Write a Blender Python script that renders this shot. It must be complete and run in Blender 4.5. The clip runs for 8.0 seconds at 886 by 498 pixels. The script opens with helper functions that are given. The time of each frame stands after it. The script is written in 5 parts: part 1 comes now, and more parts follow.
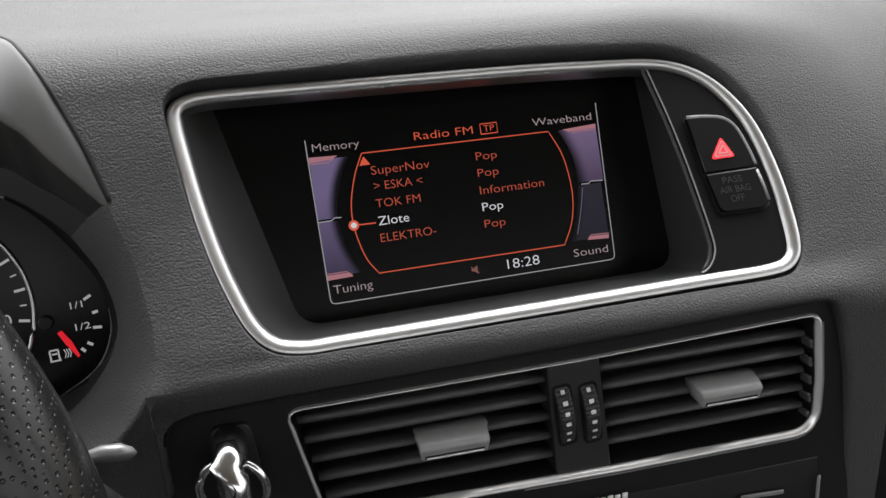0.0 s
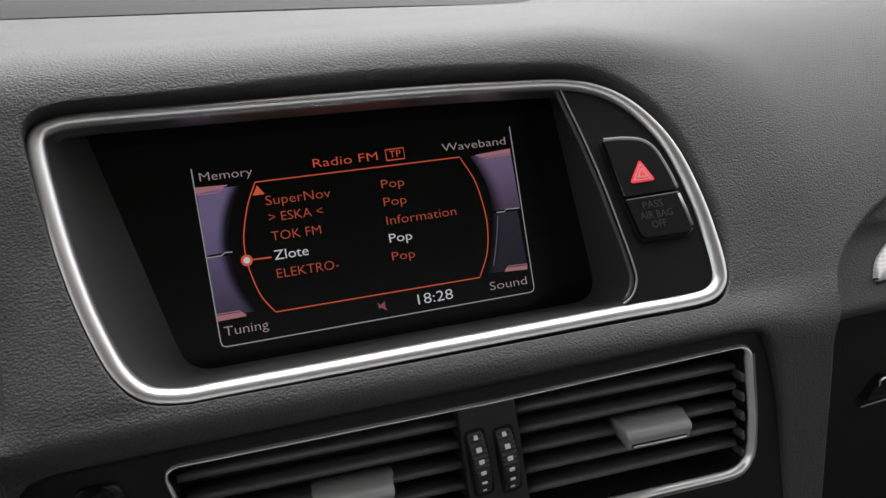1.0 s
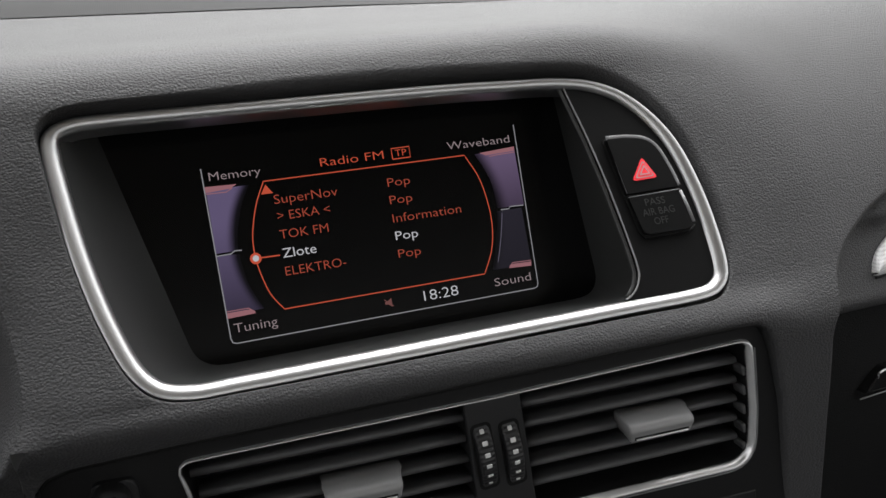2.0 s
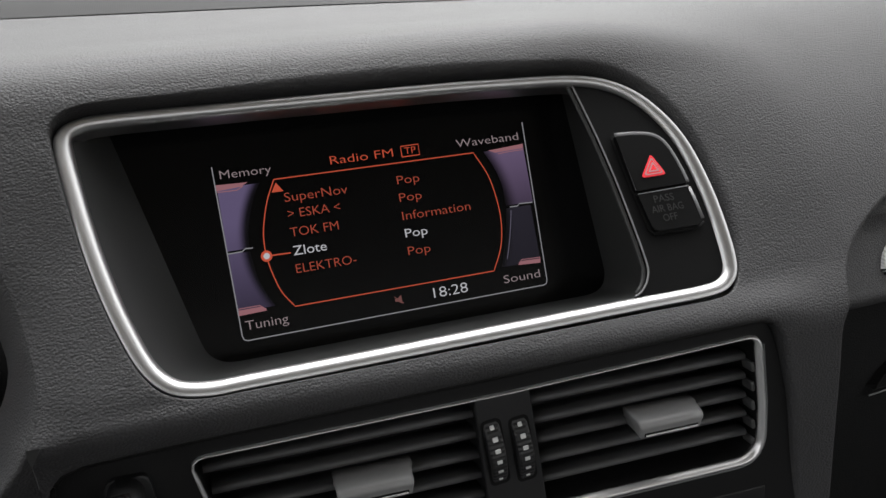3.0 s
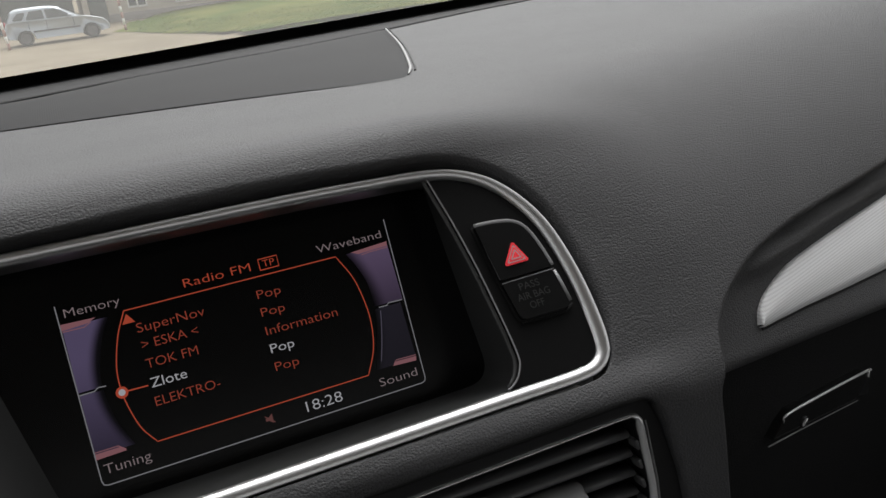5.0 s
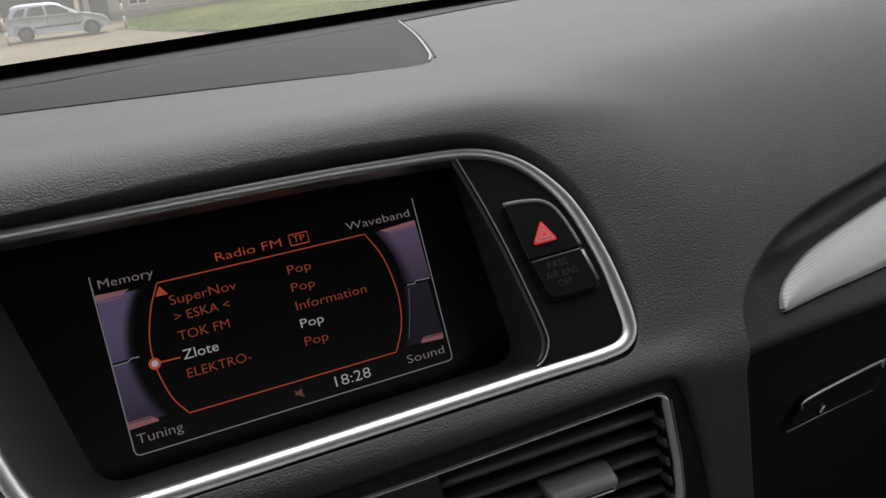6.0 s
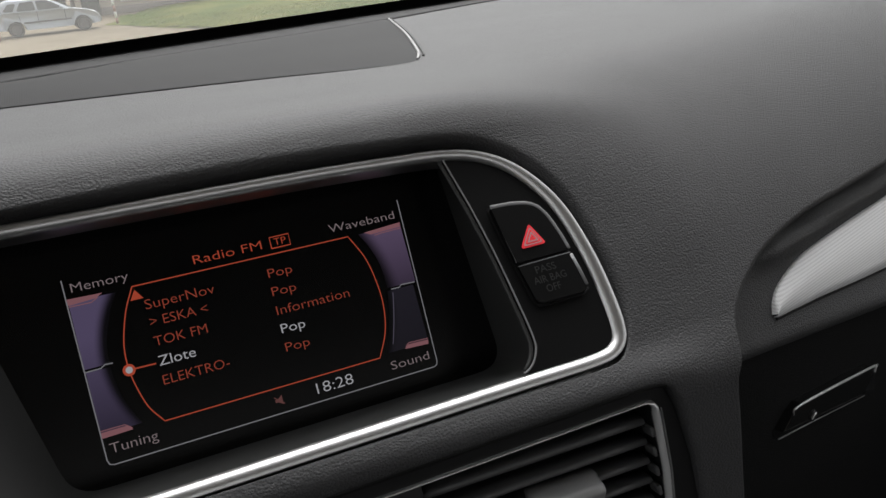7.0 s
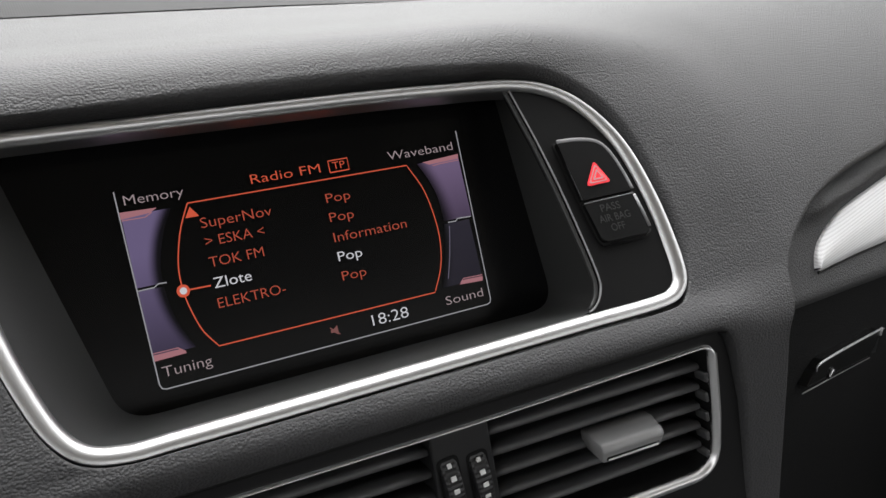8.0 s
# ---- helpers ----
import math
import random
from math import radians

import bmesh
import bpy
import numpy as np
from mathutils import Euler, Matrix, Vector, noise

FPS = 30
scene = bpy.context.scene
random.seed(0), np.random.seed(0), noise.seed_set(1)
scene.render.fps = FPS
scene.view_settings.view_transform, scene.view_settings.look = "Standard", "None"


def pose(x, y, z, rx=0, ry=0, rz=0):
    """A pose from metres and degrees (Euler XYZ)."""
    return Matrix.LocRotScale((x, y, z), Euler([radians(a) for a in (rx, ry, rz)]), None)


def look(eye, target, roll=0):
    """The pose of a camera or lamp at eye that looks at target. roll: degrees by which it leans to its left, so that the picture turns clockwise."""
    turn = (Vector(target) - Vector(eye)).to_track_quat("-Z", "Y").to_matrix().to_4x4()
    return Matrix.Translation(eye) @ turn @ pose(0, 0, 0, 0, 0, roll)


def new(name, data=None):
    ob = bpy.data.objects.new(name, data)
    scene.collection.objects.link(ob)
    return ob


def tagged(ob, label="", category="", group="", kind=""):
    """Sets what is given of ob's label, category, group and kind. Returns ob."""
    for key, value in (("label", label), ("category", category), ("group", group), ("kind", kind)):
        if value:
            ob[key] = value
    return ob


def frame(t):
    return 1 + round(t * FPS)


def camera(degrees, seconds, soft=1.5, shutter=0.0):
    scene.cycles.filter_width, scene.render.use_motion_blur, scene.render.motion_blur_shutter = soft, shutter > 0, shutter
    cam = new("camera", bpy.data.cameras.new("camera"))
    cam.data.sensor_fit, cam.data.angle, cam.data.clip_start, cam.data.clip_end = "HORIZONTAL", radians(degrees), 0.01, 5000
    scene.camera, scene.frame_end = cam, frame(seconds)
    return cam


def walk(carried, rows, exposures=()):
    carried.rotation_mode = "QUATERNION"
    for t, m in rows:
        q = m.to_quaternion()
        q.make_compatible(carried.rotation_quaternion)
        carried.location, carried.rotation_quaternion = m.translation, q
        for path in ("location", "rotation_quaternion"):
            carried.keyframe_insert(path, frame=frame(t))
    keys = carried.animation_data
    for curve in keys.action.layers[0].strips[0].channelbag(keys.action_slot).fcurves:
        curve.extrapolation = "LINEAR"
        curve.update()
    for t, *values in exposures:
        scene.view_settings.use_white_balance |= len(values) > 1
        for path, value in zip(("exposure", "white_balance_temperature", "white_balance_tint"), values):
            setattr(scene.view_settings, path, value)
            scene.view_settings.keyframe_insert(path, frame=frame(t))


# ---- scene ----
cam = camera(57.19, 8.0)
PATH = [
    (0, (-0.11449, -0.34898, 1.14948), (0.39264, 1.38222, 0.28589), -1.33),
    (0.5, (-0.08812, -0.33693, 1.13773), (0.45329, 1.42461, 0.36063), -1.56),
    (1, (-0.08342, -0.33352, 1.13319), (0.53012, 1.40731, 0.36307), -1.22),
    (1.5, (-0.08483, -0.33534, 1.13631), (0.52962, 1.40058, 0.35592), -1.39),
    (3, (-0.08933, -0.33759, 1.13843), (0.50694, 1.39824, 0.34385), -1.78),
    (3.5, (-0.08674, -0.33642, 1.1351), (0.5087, 1.40564, 0.35365), -2.12),
    (4, (-0.07492, -0.33613, 1.14936), (0.54179, 1.39758, 0.36583), -2.61),
    (4.2, (-0.06271, -0.34004, 1.14701), (0.60248, 1.41022, 0.44407), -4.01),
    (4.5, (-0.05429, -0.3339, 1.15294), (0.67076, 1.38972, 0.44342), -4.95),
    (4.7, (-0.04348, -0.33671, 1.15876), (0.68948, 1.38647, 0.45631), -6.33),
    (6, (-0.06276, -0.33604, 1.15001), (0.67782, 1.38527, 0.45098), -5.53),
    (6.5, (-0.06021, -0.33336, 1.14944), (0.67626, 1.38808, 0.44638), -5.01),
    (7, (-0.05591, -0.32808, 1.1484), (0.70184, 1.3835, 0.44392), -5.05),
    (7.3, (-0.06607, -0.33218, 1.13736), (0.70515, 1.38911, 0.47226), -5.13),
    (7.5, (-0.06681, -0.32704, 1.13851), (0.68021, 1.38375, 0.42076), -4.64),
    (7.7, (-0.08467, -0.32234, 1.12084), (0.73623, 1.36048, 0.41782), -2.94),
    (8, (-0.10028, -0.29922, 1.13212), (0.76319, 1.32531, 0.3477), -0.93),
]
EXPOSURES = [(0.0, 2.13), (0.25, 1.67), (0.5, 1.55), (1.0, 1.80), (3.5, 1.69), (4.0, 1.52), (4.5, 1.06), (6.5, 1.06), (7.2, 1.16), (7.5, 1.35), (7.7, 1.61), (8.0, 2.06)]
walk(cam, [(t, look(eye, target, roll)) for t, eye, target, roll in PATH], EXPOSURES)

# ---- light ----
world = bpy.data.worlds.new("overcast_sky")
scene.world = world
world.use_nodes = True
wn = world.node_tree.nodes
sky = wn.new("ShaderNodeTexSky")
sky.sky_type = "NISHITA"
sky.sun_disc = False
sky.sun_elevation, sky.sun_rotation = radians(55), radians(24)
sky.air_density, sky.dust_density, sky.ozone_density = 1.0, 6.0, 0.5
hs = wn.new("ShaderNodeHueSaturation")
hs.inputs["Saturation"].default_value = 0.02
world.node_tree.links.new(sky.outputs[0], hs.inputs["Color"])
world.node_tree.links.new(hs.outputs[0], wn["Background"].inputs["Color"])
wn["Background"].inputs["Strength"].default_value = 0.15
sun = new("sun", bpy.data.lights.new("sun", "SUN"))
sun.data.energy, sun.data.angle, sun.data.color = 0.35, radians(30), (1.0, 0.99, 0.97)
sun.matrix_world = look((4.07, 9.14, 14.3), (0, 0, 0))


# ---- materials ----
def material(name, color, rough=0.5, metal=0.0, spec=0.5):
    m = bpy.data.materials.new(name)
    m.use_nodes = True
    b = m.node_tree.nodes["Principled BSDF"]
    b.inputs["Base Color"].default_value = (*color, 1)
    b.inputs["Roughness"].default_value = rough
    b.inputs["Metallic"].default_value = metal
    b.inputs["Specular IOR Level"].default_value = spec
    return m


def node(m, kind, **values):
    n = m.node_tree.nodes.new(kind)
    for key, value in values.items():
        n.inputs[key.replace("_", " ")].default_value = value
    return n


def link(m, a, b):
    m.node_tree.links.new(a, b)


def coords(m):
    return m.node_tree.nodes.new("ShaderNodeTexCoord").outputs["Object"]


def vary(m, dark, light, scale, detail=4.0, stretch=(1, 1, 1)):
    """Mottles the base colour between two tones."""
    b = m.node_tree.nodes["Principled BSDF"]
    mp = node(m, "ShaderNodeMapping", Scale=stretch)
    link(m, coords(m), mp.inputs["Vector"])
    n = node(m, "ShaderNodeTexNoise", Scale=scale, Detail=detail)
    link(m, mp.outputs[0], n.inputs["Vector"])
    r = m.node_tree.nodes.new("ShaderNodeValToRGB")
    r.color_ramp.elements[0].position, r.color_ramp.elements[1].position = 0.3, 0.7
    r.color_ramp.elements[0].color, r.color_ramp.elements[1].color = (*dark, 1), (*light, 1)
    link(m, n.outputs["Fac"], r.inputs["Fac"])
    link(m, r.outputs["Color"], b.inputs["Base Color"])
    return n


def grain(m, scale, depth, strength=1.0):
    """Leather-like relief: small rounded cells with creases, over a finer noise."""
    b = m.node_tree.nodes["Principled BSDF"]
    c = coords(m)
    warp = node(m, "ShaderNodeTexNoise", Scale=scale * 0.35, Detail=2.0)
    link(m, c, warp.inputs["Vector"])
    mix = m.node_tree.nodes.new("ShaderNodeMixRGB")
    mix.inputs["Fac"].default_value = 0.0006
    mix.blend_type = "ADD"
    lie = node(m, "ShaderNodeMapping", Scale=(0.84, 1.0, 1.05))
    link(m, c, lie.inputs["Vector"])
    link(m, lie.outputs[0], mix.inputs["Color1"])
    link(m, warp.outputs["Color"], mix.inputs["Color2"])
    v = node(m, "ShaderNodeTexVoronoi", Scale=scale)
    v.feature = "SMOOTH_F1"
    v.inputs["Smoothness"].default_value = 0.22
    link(m, mix.outputs[0], v.inputs["Vector"])
    f = node(m, "ShaderNodeTexNoise", Scale=scale * 2.7, Detail=3.0)
    link(m, c, f.inputs["Vector"])
    add = m.node_tree.nodes.new("ShaderNodeMath")
    add.operation = "MULTIPLY_ADD"
    link(m, v.outputs["Distance"], add.inputs[0])
    add.inputs[1].default_value = -1.0
    less = m.node_tree.nodes.new("ShaderNodeMath")
    less.operation = "MULTIPLY"
    less.inputs[1].default_value = 0.4
    link(m, f.outputs["Fac"], less.inputs[0])
    link(m, less.outputs[0], add.inputs[2])
    bump = node(m, "ShaderNodeBump", Strength=strength, Distance=depth)
    link(m, add.outputs[0], bump.inputs["Height"])
    link(m, bump.outputs[0], b.inputs["Normal"])
    return m


def fine_bump(m, scale, depth, strength=0.5):
    b = m.node_tree.nodes["Principled BSDF"]
    f = node(m, "ShaderNodeTexNoise", Scale=scale, Detail=4.0)
    link(m, coords(m), f.inputs["Vector"])
    bump = node(m, "ShaderNodeBump", Strength=strength, Distance=depth)
    link(m, f.outputs["Fac"], bump.inputs["Height"])
    link(m, bump.outputs[0], b.inputs["Normal"])
    return m


def glow(name, color, strength):
    m = bpy.data.materials.new(name)
    m.use_nodes = True
    b = m.node_tree.nodes["Principled BSDF"]
    b.inputs["Base Color"].default_value = (0.004, 0.004, 0.004, 1)
    b.inputs["Specular IOR Level"].default_value = 0.1
    b.inputs["Roughness"].default_value = 0.4
    b.inputs["Emission Color"].default_value = (*color, 1)
    b.inputs["Emission Strength"].default_value = strength
    return m


M_PAD = grain(material("soft_dash_plastic", (0.047, 0.047, 0.048), 0.63, 0.0, 0.30), 1060, 0.00037)
vary(M_PAD, (0.042, 0.042, 0.0436), (0.050, 0.050, 0.0520), 14)
M_LID = grain(material("grained_black_lid", (0.0055, 0.0055, 0.0057), 0.65, 0.0, 0.14), 1120, 0.0003)
M_HOOD = fine_bump(material("hood_plastic", (0.085, 0.085, 0.086), 0.62, 0.0, 0.32), 1500, 0.0001)
M_BLACK = fine_bump(material("black_plastic", (0.018, 0.018, 0.019), 0.45), 2500, 0.00006)
M_PANEL = fine_bump(material("charcoal_panel", (0.012, 0.012, 0.0124), 0.42, 0.0, 0.28), 2500, 0.00005)
M_RECESS = fine_bump(material("recess_plastic", (0.026, 0.0265, 0.0265), 0.40, 0.0, 0.42), 1800, 0.00005)
M_SWITCH = fine_bump(material("switch_black_plastic", (0.0045, 0.0045, 0.0047), 0.5, 0.0, 0.11), 2500, 0.00004)
M_CAP = fine_bump(material("button_black_plastic", (0.0045, 0.0045, 0.0047), 0.42, 0.0, 0.12), 2500, 0.00004)
M_GLOSS = material("display_cover", (0.003, 0.003, 0.0032), 0.25, 0.0, 0.16)
M_GLOSSY = material("glossy_black_plastic", (0.012, 0.012, 0.0122), 0.18, 0.0, 0.4)
M_DARK = material("matt_black_plastic", (0.006, 0.006, 0.006), 0.6, 0.0, 0.2)
M_SLAT = fine_bump(material("slat_plastic", (0.072, 0.072, 0.074), 0.36), 2200, 0.00006)
M_CHROME = fine_bump(material("satin_chrome", (0.60, 0.60, 0.605), 0.36, 1.0), 900, 0.00003, 0.3)
M_TRIM = fine_bump(material("bright_satin_chrome", (0.92, 0.92, 0.93), 0.26, 0.65), 900, 0.00002, 0.3)
M_EDGE = material("pale_grey_edge", (0.19, 0.19, 0.195), 0.36)
M_TAB = fine_bump(material("tab_grey", (0.24, 0.24, 0.242), 0.3), 1200, 0.00004)
M_STALK = fine_bump(material("satin_grey_tip", (0.11, 0.11, 0.112), 0.3, 0.3), 900, 0.00005)
M_ORANGE = glow("screen_orange", (1.0, 0.15, 0.075), 0.135)
M_ORANGE_DIM = glow("screen_orange_dim", (0.85, 0.145, 0.085), 0.105)
M_WHITE = glow("screen_white", (0.8, 0.8, 0.85), 0.16)
M_GREYTXT = glow("screen_grey_text", (0.5, 0.4, 0.42), 0.14)
M_LINE = glow("screen_grey_line", (0.45, 0.45, 0.48), 0.14)
M_PINK = glow("screen_pink", (0.46, 0.20, 0.23), 0.17)
# hazard red and its pale lines get a slight added glow to stand out
M_RED = material("hazard_red", (0.62, 0.03, 0.04), 0.35)
M_RED.node_tree.nodes["Principled BSDF"].inputs["Emission Color"].default_value = (1.0, 0.06, 0.08, 1)
M_RED.node_tree.nodes["Principled BSDF"].inputs["Emission Strength"].default_value = 0.10
M_PALE = glow("lit_pale_pink", (1.0, 0.45, 0.47), 0.16)
M_PRINT = material("printed_white", (0.72, 0.72, 0.72), 0.5)
M_PRINT_DIM = material("printed_dark_grey", (0.011, 0.011, 0.011), 0.5)
M_DECOR = material("brushed_aluminium_trim", (0.72, 0.72, 0.72), 0.45, 0.15)
M_EDGE_LINE = glow("screen_violet_line", (0.22, 0.20, 0.28), 0.13)
M_MUTE = glow("screen_dim_red", (0.40, 0.16, 0.15), 0.10)
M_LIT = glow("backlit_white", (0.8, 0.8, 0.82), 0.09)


# ---- mesh helpers ----
def to_object(name, bm, mat, parent=None, label="", smooth=True):
    me = bpy.data.meshes.new(name)
    bm.normal_update()
    bm.to_mesh(me)
    bm.free()
    if smooth:
        me.polygons.foreach_set("use_smooth", [True] * len(me.polygons))
    me.materials.append(mat)
    ob = new(name, me)
    if parent:
        ob.parent = parent
    if label:
        ob["label"] = label
    return ob


def part(name, bm, mat, parent, label="", smooth=True):
    return to_object(name, bm, mat, parent, label, smooth)


def thing(name, label, category, group="", kind=""):
    ob = new(name)
    ob.empty_display_size = 0.02
    return tagged(ob, label, category, group, kind)


def add_grid(bm, rows, closed=False, flip=False):
    """Faces between rows of points; all rows are equally long."""
    vs = [[bm.verts.new(p) for p in r] for r in rows]
    n = len(vs[0])
    for a, b in zip(vs, vs[1:]):
        for i in range(n if closed else n - 1):
            j = (i + 1) % n
            f = (a[i], a[j], b[j], b[i])
            try:
                bm.faces.new(f[::-1] if flip else f)
            except ValueError:
                pass
    return vs


def grid(rows, closed=False, flip=False, weld=True):
    bm = bmesh.new()
    add_grid(bm, rows, closed, flip)
    if weld:
        bmesh.ops.remove_doubles(bm, verts=bm.verts, dist=1e-6)
    return bm


def box(m, sx, sy, sz, bevel=0.0, segments=2):
    bm = bmesh.new()
    bmesh.ops.create_cube(bm, size=1, matrix=Matrix.Diagonal((sx, sy, sz, 1)))
    if bevel:
        bmesh.ops.bevel(bm, geom=bm.edges[:], offset=bevel, segments=segments, profile=0.5, affect="EDGES")
    bmesh.ops.transform(bm, matrix=m, verts=bm.verts)
    return bm


def plate(outline, m, thick, bevel=0.0, segments=2):
    """A flat plate with that outline (anticlockwise, in its own x-y plane); front face at z=0, body behind it."""
    bm = bmesh.new()
    top = [bm.verts.new((x, y, 0)) for x, y in outline]
    low = [bm.verts.new((x, y, -thick)) for x, y in outline]
    f = bm.faces.new(top)
    bm.faces.new(low[::-1])
    n = len(top)
    for i in range(n):
        j = (i + 1) % n
        bm.faces.new((top[j], top[i], low[i], low[j]))
    if bevel:
        bmesh.ops.bevel(bm, geom=list(f.edges), offset=bevel, segments=segments, profile=0.5, affect="EDGES")
    bmesh.ops.transform(bm, matrix=m, verts=bm.verts)
    return bm


def tube(points, radius, closed=False, sides=10, squash=1.0, up=None):
    """A round bar along points; squash flattens it along up."""
    pts = [Vector(p) for p in points]
    n = len(pts)
    rows = []
    for i, p in enumerate(pts):
        a = pts[(i - 1) % n] if closed or i else p
        b = pts[(i + 1) % n] if closed or i < n - 1 else p
        t = (b - a).normalized()
        u = Vector(up) if up else (Vector((0, 0, 1)) if abs(t.z) < 0.9 else Vector((1, 0, 0)))
        s = t.cross(u).normalized()
        u = s.cross(t).normalized()
        r = radius[i] if isinstance(radius, (list, tuple)) else radius
        rows.append([p + s * r * math.cos(k * 2 * math.pi / sides) + u * r * squash * math.sin(k * 2 * math.pi / sides) for k in range(sides)])
    bm = bmesh.new()
    vs = add_grid(bm, rows + ([rows[0]] if closed else []), closed=True)
    if closed:
        bmesh.ops.remove_doubles(bm, verts=bm.verts, dist=1e-7)
    else:
        bm.faces.new(vs[0][::-1])
        bm.faces.new(vs[-1])
    bmesh.ops.recalc_face_normals(bm, faces=bm.faces)
    return bm


def curve_through(keys):
    """A smooth function through (parameter, values...) keys, in rising order of the parameter."""
    k = np.array(keys, float)
    t, v = k[:, 0], k[:, 1:]
    d = np.zeros_like(v)
    h = np.diff(t)[:, None]
    g = np.diff(v, axis=0) / h
    d[1:-1] = (g[:-1] * h[1:] + g[1:] * h[:-1]) / (h[1:] + h[:-1])
    d[0], d[-1] = g[0], g[-1]

    def at(x):
        i = int(np.clip(np.searchsorted(t, x) - 1, 0, len(t) - 2))
        w = (x - t[i]) / (t[i + 1] - t[i])
        hh = t[i + 1] - t[i]
        return (2 * w ** 3 - 3 * w * w + 1) * v[i] + (w ** 3 - 2 * w * w + w) * hh * d[i] + (3 * w * w - 2 * w ** 3) * v[i + 1] + (w ** 3 - w * w) * hh * d[i + 1]
    return at


def rounded(corners, radius, steps=6):
    """A polygon with its corners rounded; radius is one number or one a corner."""
    out = []
    n = len(corners)
    for i, c in enumerate(corners):
        p, a, b = Vector(c), Vector(corners[i - 1]), Vector(corners[(i + 1) % n])
        r = radius[i] if isinstance(radius, (list, tuple)) else radius
        u, w = (a - p).normalized(), (b - p).normalized()
        half = u.angle(w) / 2
        cut = min(r / math.tan(half), 0.48 * (a - p).length, 0.48 * (b - p).length)
        s, e = p + u * cut, p + w * cut
        for k in range(steps + 1):
            q = k / steps
            out.append(tuple(s * (1 - q) ** 2 + p * 2 * q * (1 - q) + e * q * q))
    return out


def resample(points, count, closed=True):
    p = np.array(list(points) + ([points[0]] if closed else []), float)
    d = np.r_[0, np.cumsum(np.linalg.norm(np.diff(p, axis=0), axis=1))]
    at = np.linspace(0, d[-1], count + 1)[:-1] if closed else np.linspace(0, d[-1], count)
    return [tuple(np.array([np.interp(a, d, p[:, k]) for k in range(p.shape[1])])) for a in at]


def smoothstep(a, b, x):
    q = min(1.0, max(0.0, (x - a) / (b - a)))
    return q * q * (3 - 2 * q)


def text_mesh(body, m, width, cap, depth=0.0002, bold=0.0):
    """Raised lettering in the built-in font: baseline start at m's origin, along its x axis."""
    def raw(s):
        c = bpy.data.curves.new("lettering", "FONT")
        c.body, c.size, c.resolution_u, c.offset = s, 1.0, 3, bold
        o = bpy.data.objects.new("lettering", c)
        me = bpy.data.meshes.new_from_object(o)
        bpy.data.objects.remove(o)
        bpy.data.curves.remove(c)
        return me
    ref = raw("H")
    high = max(v.co.y for v in ref.vertices)
    me = raw(body)
    bm = bmesh.new()
    bm.from_mesh(me)
    x0, x1 = min(v.co.x for v in bm.verts), max(v.co.x for v in bm.verts)
    bmesh.ops.transform(bm, matrix=m @ Matrix.Diagonal((width / (x1 - x0), cap / high, 1, 1)) @ Matrix.Translation((-x0, 0, depth)), verts=bm.verts)
    bpy.data.meshes.remove(me), bpy.data.meshes.remove(ref)
    return bm


# ---- frames of reference ----
LEAN_S = radians(26.27)
SCREEN = Matrix.Translation((0, 0, 1.0)) @ Matrix.Rotation(math.pi / 2 - LEAN_S, 4, "X")
LEAN_B = math.atan(0.8)
BEZEL = Matrix.Translation((0, 0, 1.055)) @ Matrix.Rotation(math.pi / 2 - LEAN_B, 4, "X")
# the vent panel: its own x along the panel, y up along it, z towards the cabin
_n = Vector((-0.055, -1, 0.15)).normalized()
_x = Vector((1, -0.055, 0)).normalized()
VENT = Matrix((_x, _n.cross(_x), _n)).transposed().to_4x4()
VENT.translation = (0, -0.070, 0.945)
DIR = Vector((math.cos(radians(18)), math.sin(radians(18)), 0))

# ---- the dashboard's surface: x across, s down over its profile (s is the height along the slanted front) ----
PROFILE = curve_through([
    (-0.45, -0.100, 0.630), (-0.25, -0.081, 0.830), (-0.16, -0.0765, 0.920), (-0.14, -0.0752, 0.940), (-0.130, -0.0747, 0.9497),
    (-0.124, -0.0746, 0.9556), (-0.118, -0.0738, 0.9613), (-0.112, -0.0714, 0.9670), (-0.105, -0.0676, 0.9727), (-0.08, -0.0516, 0.9922), (-0.05, -0.0328, 1.0156), (-0.02, -0.0141, 1.0391),
    (0.005, 0.0015, 1.0586), (0.0155, 0.0080, 1.0676), (0.024, 0.0147, 1.0733), (0.035, 0.0247, 1.0771), (0.050, 0.0393, 1.0788), (0.070, 0.0588, 1.0793),
    (0.12, 0.107, 1.0775), (0.20, 0.187, 1.0740), (0.35, 0.337, 1.0715), (0.55, 0.537, 1.0710), (0.75, 0.737, 1.0710), (0.95, 0.937, 1.071)])


def soft_profile():
    """Towards the passenger the front turns into the top in one wide arc."""
    keys = [(k, *PROFILE(k)) for k in (-0.45, -0.25, -0.16, -0.13, -0.12, -0.11, -0.10, -0.09, -0.08)]
    y, z = PROFILE(-0.07)
    keys.append((-0.07, y, z))
    for k in range(18):
        a = radians(51.3) * (1 - (k + 0.5) / 18)
        y, z = y + 0.01 * math.cos(a), z + 0.01 * math.sin(a)
        keys.append((-0.06 + 0.01 * k, y, z))
    return curve_through(keys + [(s, y + s - 0.11, h) for s, h in ((0.16, z - 0.0006), (0.25, 1.0735), (0.35, 1.0718), (0.55, 1.071), (0.75, 1.071), (0.95, 1.071))])


SOFT = soft_profile()


